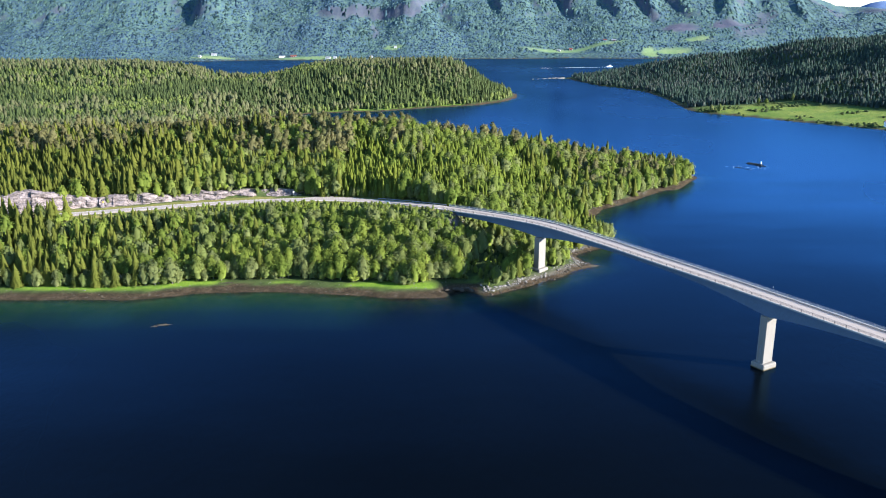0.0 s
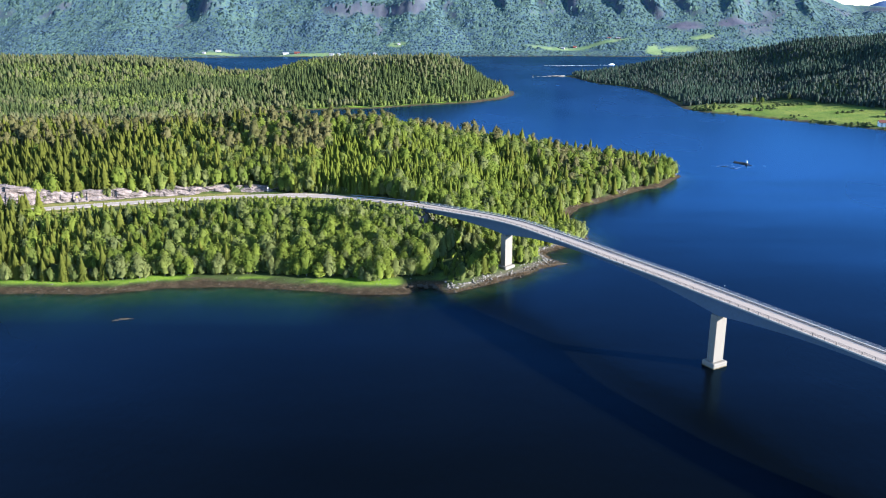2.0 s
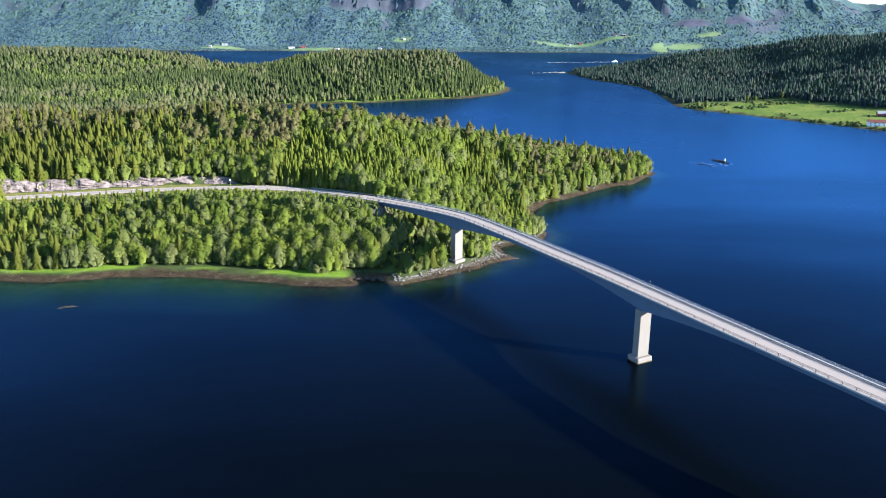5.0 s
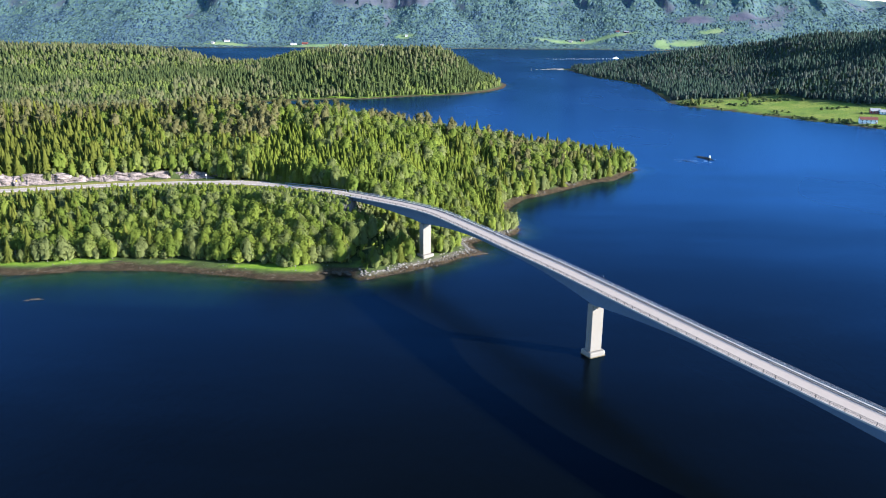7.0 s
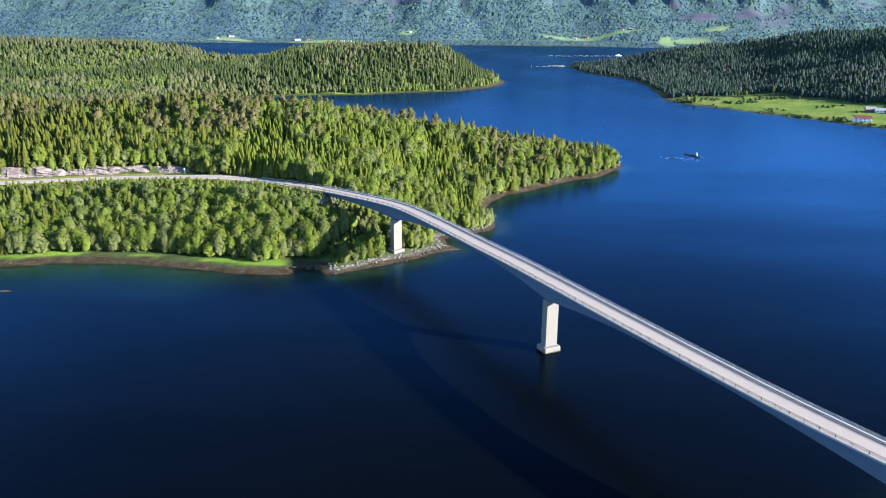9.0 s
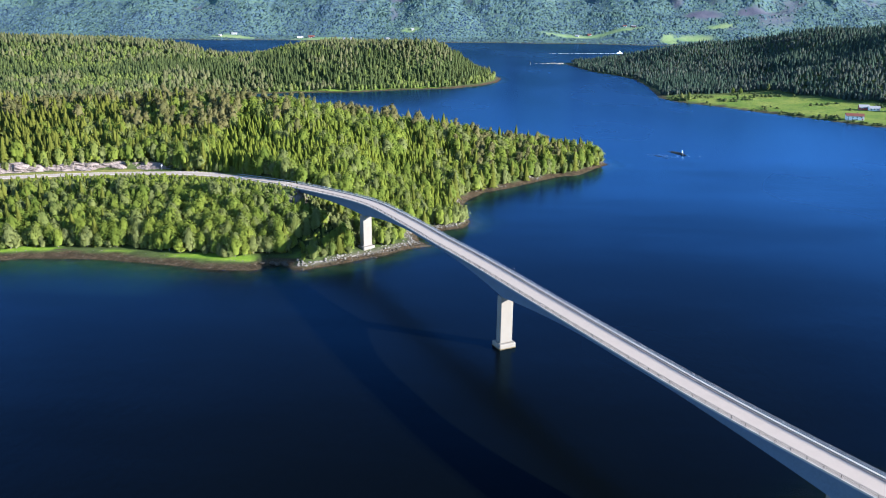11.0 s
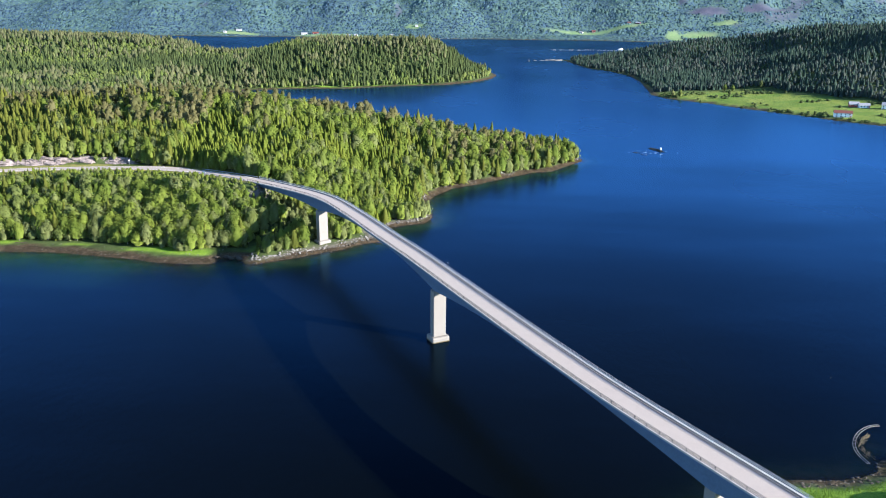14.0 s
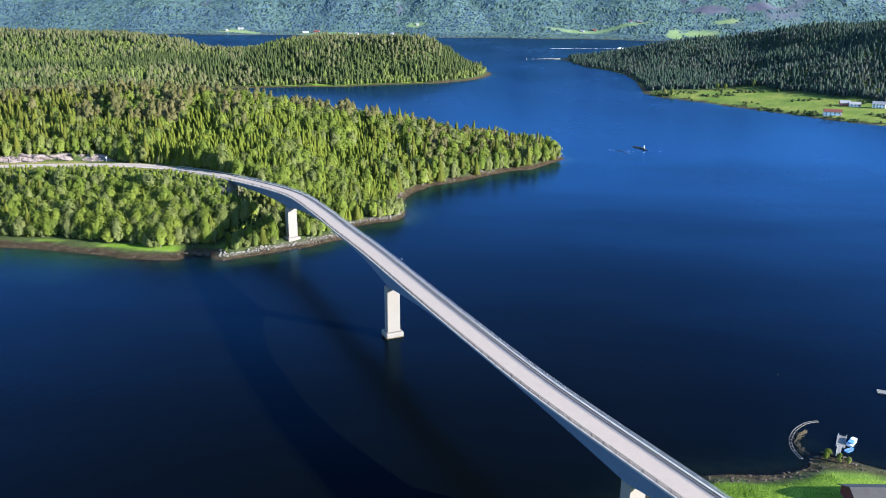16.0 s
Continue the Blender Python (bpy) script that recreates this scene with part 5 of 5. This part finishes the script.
# ---- houses ----
def gable_house(name, label, category, x, y, turn, size, eaves, ridge, wall_mat, roof_mat, windows=((-0.3, 0.55), (0.0, 0.55), (0.3, 0.55)), chimney=True, z=None, group="", gable_windows=True):
    """A house with a gabled roof, a plinth, windows with frames, and a door."""
    w, d = size
    if z is None:
        z = min(float(height(np.array([x + u]), np.array([y + v]))[0]) for u in (-w / 2, w / 2) for v in (-d / 2, d / 2))
    house = thing(name, label, category, pose(x, y, z, 0, 0, turn), group=group)
    part("plinth", box(bmesh.new(), (w + 0.1, d + 0.1, 2.4), pose(0, 0, -0.7), 0.05), CONCRETE, house)
    bm = bmesh.new()
    for sx_ in (-1, 1):
        for p in ((-d / 2, 0.5), (d / 2, 0.5), (d / 2, eaves), (0, ridge), (-d / 2, eaves)):
            bm.verts.new((sx_ * w / 2, *p))
    bm.verts.ensure_lookup_table()
    v = list(bm.verts)
    bm.faces.new(v[:5][::-1]), bm.faces.new(v[5:])
    for k in range(5):
        bm.faces.new((v[k], v[(k + 1) % 5], v[5 + (k + 1) % 5], v[5 + k]))
    bmesh.ops.recalc_face_normals(bm, faces=bm.faces)
    body = part("wall", bm, wall_mat, house)
    bm = bmesh.new()
    rise = ridge - eaves
    for side in (-1, 1):
        over = 0.5
        p0 = Vector((0, side * (d / 2 + over), eaves - rise * over / (d / 2)))
        p1 = Vector((0, 0, ridge))
        ang = math.degrees(math.atan2(p1.z - p0.z, -side * (d / 2 + over)))
        mid = (p0 + p1) / 2 + Vector((0, 0, 0.14))
        box(bm, (w + 1.0, (p1 - p0).length + 0.05, 0.18), pose(*mid, ang if side < 0 else ang - 180, 0, 0))
    part("roof", bm, roof_mat, house)
    if chimney:
        part("chimney", box(bmesh.new(), (0.7, 0.7, 1.8), pose(w * 0.15, 0.6, ridge + 0.3), 0.04), CONCRETE, house)
    for u, h in windows:
        for side in (-1, 1):
            win = part("window", box(bmesh.new(), (1.5, 0.12, 1.35), pose(u * w, side * (d / 2 + 0.02), 0.5 + (eaves - 0.5) * h), 0.02), WHITE_PAINT, house)
            part("pane", box(bmesh.new(), (1.28, 0.06, 1.12), pose(u * w, side * (d / 2 + 0.07), 0.5 + (eaves - 0.5) * h)), GLASS, win)
    for side in (-1, 1) if gable_windows else ():
        win = part("window", box(bmesh.new(), (0.12, 1.4, 1.3), pose(side * (w / 2 + 0.02), 0, eaves * 0.62), 0.02), WHITE_PAINT, house)
        part("pane", box(bmesh.new(), (0.06, 1.18, 1.08), pose(side * (w / 2 + 0.07), 0, eaves * 0.62)), GLASS, win)
    part("door", box(bmesh.new(), (1.0, 0.1, 2.1), pose(w * 0.42, -d / 2 - 0.03, 1.55), 0.02), RED_PAINT if wall_mat is WHITE_PAINT else WHITE_PAINT, house)
    return house


two_floors = ((-0.36, 0.25), (-0.12, 0.25), (0.12, 0.25), (-0.36, 0.74), (-0.12, 0.74), (0.12, 0.74), (0.36, 0.74))
gable_house("house", "white wooden house with a red roof by the shore", "house", 469.5, 874, -14, (17, 9), 5.0, 7.2, WHITE_PAINT, ROOF_RED, two_floors)
gable_house("house", "low white house with a grey roof on the meadow", "house", 509, 924, -10, (11, 7), 3.0, 5.2, WHITE_PAINT, ROOF_GREY)
gable_house("house", "white house with a wide grey roof on the meadow", "house", 530, 913, -25, (12.5, 8), 4.7, 7.2, WHITE_PAINT, ROOF_GREY, two_floors)
gable_house("barn", "dark red barn with a grey roof on the meadow", "barn", 501, 931, -10, (10, 7), 3.2, 5.8, RED_PAINT, ROOF_GREY, chimney=False)
gable_house("boathouse", "dark red boathouse with a grey metal roof beside the lawn", "boathouse", 247.0, 172.2, 6, (17, 9.0), 2.6, 4.8, DARK_RED, ROOF_DARK, ((-0.2, 0.5), (0.15, 0.5)), chimney=False, gable_windows=False)
PALE_PAINT = plain("weathered_pale_paint", (0.46, 0.46, 0.45), 0.7, 0.15, 1)
for x, y, wall_mat, roof_mat, wide in ((-705, 2375, PALE_PAINT, ROOF_GREY, 22), (-508, 2372, PALE_PAINT, ROOF_GREY, 24), (-475, 2376, DARK_RED, ROOF_RED, 24), (-372, 2352, PALE_PAINT, ROOF_GREY, 18),
                                       (-352, 2356, PALE_PAINT, ROOF_GREY, 12), (-184, 2420, PALE_PAINT, ROOF_GREY, 10), (295, 2432, PALE_PAINT, ROOF_GREY, 14), (330, 2436, DARK_RED, ROOF_RED, 14),
                                       (430, 2440, PALE_PAINT, ROOF_RED, 14), (455, 2437, DARK_RED, ROOF_GREY, 18),
                                       (-740, 2352, PALE_PAINT, ROOF_GREY, 10), (-250, 2366, PALE_PAINT, ROOF_GREY, 12)):
    far_home = ("farmhouse", "white farmhouse by the far shore") if wall_mat is PALE_PAINT else ("barn", "red farm barn by the far shore")
    gable_house(far_home[0], far_home[1], far_home[0], x, y, rng.uniform(-20, 20), (wide * 0.72, 8), 3.8, 6.2, wall_mat, roof_mat, chimney=False, group="farms on the far shore")


# ---- boats, pontoons and the ferry ----
def hull(length, beam, depth_):
    """A boat's hull, pointed at +x."""
    bm = bmesh.new()
    n = 14
    rows = []
    for i in range(n + 1):
        u = i / n
        half = beam / 2 * (1 - max(0, (u - 0.45) / 0.55) ** 2.2) * (0.9 + 0.1 * min(1, u * 4))
        sheer = depth_ * (1 + 0.35 * max(0, u - 0.5))
        x = (u - 0.5) * length
        rows.append([bm.verts.new((x, s * h, z)) for s, h, z in ((-1, half, sheer), (-1, half * 0.8, 0.1), (0, 0.01, -depth_ * 0.35), (1, half * 0.8, 0.1), (1, half, sheer), (1, half * 0.86, sheer), (0, 0.005, sheer - 0.08), (-1, half * 0.86, sheer))])
    for lo, hi in zip(rows, rows[1:]):
        for k in range(8):
            bm.faces.new((lo[k], lo[(k + 1) % 8], hi[(k + 1) % 8], hi[k]))
    bm.faces.new(rows[0][::-1])
    bmesh.ops.recalc_face_normals(bm, faces=bm.faces)
    return bm


ferry = thing("passenger_boat", "white passenger boat under way on the fjord", "boat", pose(358, 1951, 0, 0, 0, 10))
part("hull", hull(15, 4.6, 1.6), WHITE_PAINT, ferry)
part("cabin", box(bmesh.new(), (8, 3.6, 1.8), pose(-0.6, 0, 2.4), 0.3), WHITE_PAINT, ferry)
part("windows", box(bmesh.new(), (7.4, 3.7, 0.5), pose(-0.6, 0, 2.7), 0.05), GLASS, ferry)
part("wheelhouse", box(bmesh.new(), (2.8, 2.8, 1.4), pose(1.6, 0, 3.9), 0.3), WHITE_PAINT, ferry)
part("mast", tube(bmesh.new(), (0.6, 0, 4.4), (0.2, 0, 7), 0.12, 0.06), WHITE_PAINT, ferry)
wake = thing("wake", "white foaming wake behind the boat", "wake", pose(358, 1951, 0.03, 0, 0, 10), kind="stuff")
bm = bmesh.new()
for k in range(38):
    x0 = -6 - k * 4.2
    for s in (-1, 1):
        y0 = s * (1.6 + k * 0.03) + rng.uniform(-0.7, 0.7)
        w0 = max(0.15, 0.95 - k * 0.025) * rng.uniform(0.6, 1.2)
        v = [bm.verts.new((x0 - dx * 4.8, y0 + dy * w0, 0.0 + 0.14 * dz)) for dx, dy, dz in ((0, -0.5, 0), (0, 0.5, 0), (1, 0.45, 0), (1, -0.45, 0), (0.5, 0, 1))]
        for q in range(4):
            bm.faces.new((v[q], v[(q + 1) % 4], v[4]))
bmesh.ops.recalc_face_normals(bm, faces=bm.faces)
part("foam", bm, FOAM, wake)

# broken water round the beacon's skerry
surf = thing("surf", "pale streaks of broken water round the skerries", "surf", kind="stuff")
bm = bmesh.new()
for k in range(20):
    x0, y0 = rng.normal(240, 8), rng.normal(650, 4)
    long_, thick = rng.uniform(0.5, 2.2), rng.uniform(0.05, 0.12)
    v = [bm.verts.new((x0 + dx * long_, y0 + dy * thick - 0.45 * dx * long_, 0.02 + 0.06 * dz)) for dx, dy, dz in ((-1, 0, 0), (0, -1, 0), (1, 0, 0), (0, 1, 0), (0, 0, 1))]
    for q in range(4):
        bm.faces.new((v[q], v[(q + 1) % 4], v[4]))
part("foam", bm, FOAM, surf)

lawn_z = float(height(np.array([243.0]), np.array([195.5]))[0])
pontoon = thing("pontoon", "floating timber landing stage below the lawn", "pontoon", pose(249.3, 206.2, 0, 0, 0, 67))
part("float", box(bmesh.new(), (7.0, 2.3, 0.5), pose(0, 0, 0.05), 0.06), CONCRETE, pontoon)
for k in range(14):
    part("plank", box(bmesh.new(), (0.44, 2.4, 0.06), pose(-3.25 + k * 0.5, 0, 0.34)), TIMBER, pontoon)
for sx_ in (-3.2, 3.2):
    for sy_ in (-1.0, 1.0):
        part("bollard", tube(bmesh.new(), (sx_, sy_, 0.3), (sx_, sy_, 0.95), 0.12, sides=8), STEEL, pontoon)
gang = thing("gangway", "narrow railed gangway from the shore to the pontoon", "gangway", pose(246.4, 200.0, 0.75, 0, 3, 66))
part("deck", box(bmesh.new(), (6.4, 1.1, 0.12), pose(0, 0, 0), 0.02), TIMBER, gang)
for s in (-0.5, 0.5):
    bm = tube(bmesh.new(), (-3.1, s, 1.0), (3.1, s, 1.0), 0.04)
    for x in np.linspace(-3.1, 3.1, 6):
        tube(bm, (x, s, 0), (x, s, 1.0), 0.035)
    part("handrail", bm, STEEL, gang)

boat = thing("motorboat", "small white motorboat with a blue canopy at the pontoon", "boat", pose(252.3, 206.1, 0.05, 0, 0, 52) @ Matrix.Scale(0.8, 4))
BLUE = plain("blue_canvas", (0.10, 0.25, 0.52), 0.7, 0.2, 1)
part("hull", hull(6.6, 2.5, 0.75), WHITE_PAINT, boat)
part("cabin", box(bmesh.new(), (2.2, 1.8, 1.0), pose(0.5, 0, 1.15), 0.2), WHITE_PAINT, boat)
part("windscreen", box(bmesh.new(), (0.5, 1.6, 0.5), pose(1.6, 0, 1.25, 0, 35, 0), 0.05), GLASS, boat)
part("canopy", box(bmesh.new(), (2.4, 2.0, 0.5), pose(-1.7, 0, 1.2), 0.2), BLUE, boat)
skiff = thing("rowing_boat", "pale blue open rowing boat at the pontoon", "boat", pose(250.1, 201.8, 0.05, 0, 0, 35) @ Matrix.Scale(0.85, 4))
part("hull", hull(4.2, 1.7, 0.5), BLUE, skiff)
for x in (-0.9, 0.5):
    part("thwart", box(bmesh.new(), (0.3, 1.35, 0.06), pose(x, 0, 0.5)), TIMBER, skiff)

boom_line = spline([(235.6, 196.0), (234.7, 200.6), (235.4, 205.6), (237.6, 210.2), (240.3, 213.7), (243.8, 216.6), (247.6, 217.8)], 1.0)
boom = thing("floating_boom", "curved floating timber walkway breakwater", "breakwater")
way = np.gradient(boom_line, axis=0)
way /= np.linalg.norm(way, axis=1)[:, None]
for off in (-0.36, 0.36):
    part("log", sweep(bmesh.new(), list(range(len(boom_line))), lambda i: [Vector((boom_line[i, 0] - way[i, 1] * (off + du), boom_line[i, 1] + way[i, 0] * (off + du), dz)) for du, dz in ((-0.035, -0.2), (0.035, -0.2), (0.035, 0.12), (-0.035, 0.12))]), TIMBER, boom)
for i in range(0, len(boom_line), 2):
    part("crosspiece", box(bmesh.new(), (0.11, 0.8, 0.08), pose(boom_line[i, 0], boom_line[i, 1], 0.2, 0, 0, math.degrees(math.atan2(way[i, 1], way[i, 0])))), TIMBER, boom)
raft_line = spline([(237.4, 199.5), (236.8, 202.8), (237.4, 206.4), (239.6, 209.6), (241.6, 211.2)], 1.1)
raft = thing("log_raft", "weedy half-sunk logs inside the boom", "log raft")
raft_way = np.gradient(raft_line, axis=0)
for i, (x, y) in enumerate(raft_line):
    for _ in range(4):
        a_, reach_ = math.atan2(raft_way[i, 1], raft_way[i, 0]) + rng.normal(0, 0.35), rng.uniform(0.5, 1.1)
        cx, cy = x + rng.normal(0, 0.45), y + rng.normal(0, 0.45)
        part("log", tube(bmesh.new(), (cx - reach_ * math.cos(a_), cy - reach_ * math.sin(a_), 0.03), (cx + reach_ * math.cos(a_), cy + reach_ * math.sin(a_), 0.08), 0.11, 0.07, sides=6), WET_TIMBER, raft)
jetty = thing("pontoon", "narrow pale floating jetty out on the water", "pontoon", pose(275.5, 238.5, 0, 0, 0, -12))
part("float", box(bmesh.new(), (8.0, 2.4, 0.5), pose(0, 0, 0.05), 0.06), CONCRETE, jetty)
for k in range(16):
    part("plank", box(bmesh.new(), (0.44, 2.5, 0.06), pose(-3.75 + k * 0.5, 0, 0.34)), TIMBER, jetty)
buoy = thing("buoy", "small white mooring buoy on the water", "buoy", pose(243.6, 248, 0))
bm = bmesh.new()
bmesh.ops.create_uvsphere(bm, u_segments=12, v_segments=8, radius=0.11)
part("float", bm, CONCRETE, buoy)
part("ring", tube(bmesh.new(), (0, 0, 0.09), (0, 0, 0.2), 0.04, sides=6), STEEL, buoy)


# ---- hedges and single trees on the meadow ----
for x, y, tall in ((243.2, 198.6, 0.36), (241.6, 195.8, 0.30), (245.4, 196.6, 0.28), (246.8, 194.2, 0.33), (244.2, 193.4, 0.26)):
    form = KINDS["willow"][0][int(rng.integers(0, 3))]
    bush = thing("bush", "low yellow-green bush beside the gangway", "bush", pose(x, y, float(height(np.array([x]), np.array([y]))[0]) - 0.1), group="bushes by the landing")
    part("trunk", mesh_of("trunk", *form[0], [BARK]), None, bush)
    part("crown", mesh_of("crown", *form[1][:2], [BIRCH_LEAF], normals=form[1][2]), None, bush)
    bush.scale = (tall * 1.3, tall * 1.3, tall)

hx, hy = scatter(300, 640, 760, 1080, 5.0)
hd = inside(EAST, hx, hy)
hn = fbm(hx, hy * 1.8, 55, 3, 121)
hedge = (hd > 3.5) & (hd < 118) & ((hn > 0.27) & (rng.random(len(hx)) < 0.6) | (hd < 13) & ((hn > 0.15) | (hx > 405)) & (rng.random(len(hx)) < 0.8)) & (np.hypot((hx - 469.5) / 1.3, hy - 873) > 9.5) & (np.hypot(hx - 512, hy - 922) > 20) & (np.hypot(hx - 530, hy - 913) > 14)
hx, hy = hx[hedge], hy[hedge]
BUSH = [broadleaf(rng, t, w, 14, 0.5, -0.1, False, 0) for t, w in ((1.5, 2.6), (2.1, 2.2), (1.2, 3.0))]
grove("meadow_bushes", "dark bushes and hedges scattered over the meadow", spots_for(hx, hy, height(hx, hy) - 0.3, BUSH, 0.7, 1.5), BUSH, [BARK, HEADLAND_NEEDLE])
for x, y in ((392, 1062), (401, 1060), (437, 1066), (330, 1022), (322, 1030)):
    form = KINDS["birch"][0][int(rng.integers(0, 6))]
    tree = thing("birch", "single leafy birch at the edge of the meadow", "tree", pose(x, y, float(height(np.array([x]), np.array([y]))[0]) - 0.2))
    part("trunk", mesh_of("trunk", *form[0], [BIRCH_BARK]), None, tree)
    part("crown", mesh_of("crown", *form[1][:2], [WILLOW_LEAF], normals=form[1][2]), None, tree)
# leafless shrubs and a withered spruce at the wood's edge
DRY_TWIG = plain("dry_twig", (0.22, 0.20, 0.19), 0.9, 0.3, 3)
DRY_NEEDLE = foliage("dry_needle", (0.13, 0.085, 0.045), (0.21, 0.145, 0.085), 0.5)
for x, y, tall in ((-151, 350, 5.0), (-148.5, 351, 6.0), (-145.8, 350.5, 4.5), (-143, 351.2, 5.0)):
    shrub = thing("bare_shrub", "leafless pale grey shrub at the wood's edge", "shrub", pose(x, y, float(height(np.array([x]), np.array([y]))[0])))
    for k in range(9):
        bm = bmesh.new()
        lean, way_ = rng.uniform(0.1, 0.5), rng.uniform(0, 6.283)
        tip = Vector((math.cos(way_) * lean * tall, math.sin(way_) * lean * tall, tall * rng.uniform(0.75, 1.0)))
        tube(bm, (0, 0, -0.2), tip * 0.55, 0.07, 0.05, 5)
        for _ in range(5):
            tube(bm, tip * rng.uniform(0.4, 0.6), tip + Vector(rng.normal(0, 0.45, 3)), 0.045, 0.02, 4)
        part("stem", bm, DRY_TWIG, shrub)
form = KINDS["spruce"][0][2]
withered = thing("spruce", "withered brown spruce among green trees", "tree", pose(-129, 368, float(height(np.array([-129.0]), np.array([368.0]))[0])))
part("trunk", mesh_of("trunk", *form[0], [BARK]), None, withered)
part("crown", mesh_of("crown", *form[1][:2], [DRY_NEEDLE], normals=form[1][2]), None, withered)

gx, gy = scatter(176, 240, 150, 189, 0.62)
gd = inside(SOUTH, gx, gy)
gk = (gd > 4.5) & (np.hypot(gx - 185, gy - 153) > 4)
gx, gy = gx[gk], gy[gk]
gz = height(gx, gy)
blade = np.array([(-0.10, 0, 0), (0.10, 0, 0), (0.03, 0.06, 0.34), (0, -0.1, 0), (0, 0.1, 0), (0.08, 0.02, 0.28)])
turn = rng.uniform(0, 6.283, len(gx))
c, s = np.cos(turn)[:, None], np.sin(turn)[:, None]
g = rng.uniform(0.6, 1.5, len(gx))[:, None] * (1 + 0.8 * fbm(gx, gy, 6, 2, 9))[:, None]
gv = np.stack([(blade[:, 0] * c - blade[:, 1] * s) * g + gx[:, None], (blade[:, 0] * s + blade[:, 1] * c) * g + gy[:, None], blade[:, 2] * g + gz[:, None]], -1).reshape(-1, 3)
gf = (np.array([(0, 1, 2), (3, 4, 5)])[None] + (np.arange(len(gx)) * 6)[:, None, None]).reshape(-1, 3)
GRASS = foliage("lawn_grass", (0.066, 0.128, 0.012), (0.150, 0.228, 0.026), 0.3)
tagged(new("lawn_grass", mesh_of("lawn_grass", gv, gf, [GRASS], {"tree": np.repeat(rng.random(len(gx)), 6)})), "bright green rough grass sloping to the shore", "grass", kind="stuff")

# far hills beyond the mountain's end
bx, by = np.meshgrid(np.linspace(1500, 3300, 46), np.linspace(3650, 4150, 14))
bz = -40 + (190 + 22 * np.sin(bx / 260) + 10 * fbm(bx, by, 300, 3, 2)) * np.exp(-((by - 3980) / 190) ** 2) * smooth((bx - 1500) / 500)
bq = (np.arange(13)[:, None] * 46 + np.arange(45)[None]).ravel()
# blue here is distance haze, put straight into the hill's colour
HAZY_HILL = plain("hazy_wooded_hill", (0.09, 0.145, 0.27), 1.0, 0.2, 0.01, relief=0)
tagged(new("backdrop", mesh_of("backdrop", np.stack([bx, by, bz], -1).reshape(-1, 3), np.stack([bq, bq + 1, bq + 47, bq + 46], 1), [HAZY_HILL], smooth_faces=True)), "distant wooded hills, blue haze put into their colour", "hills", kind="structure")
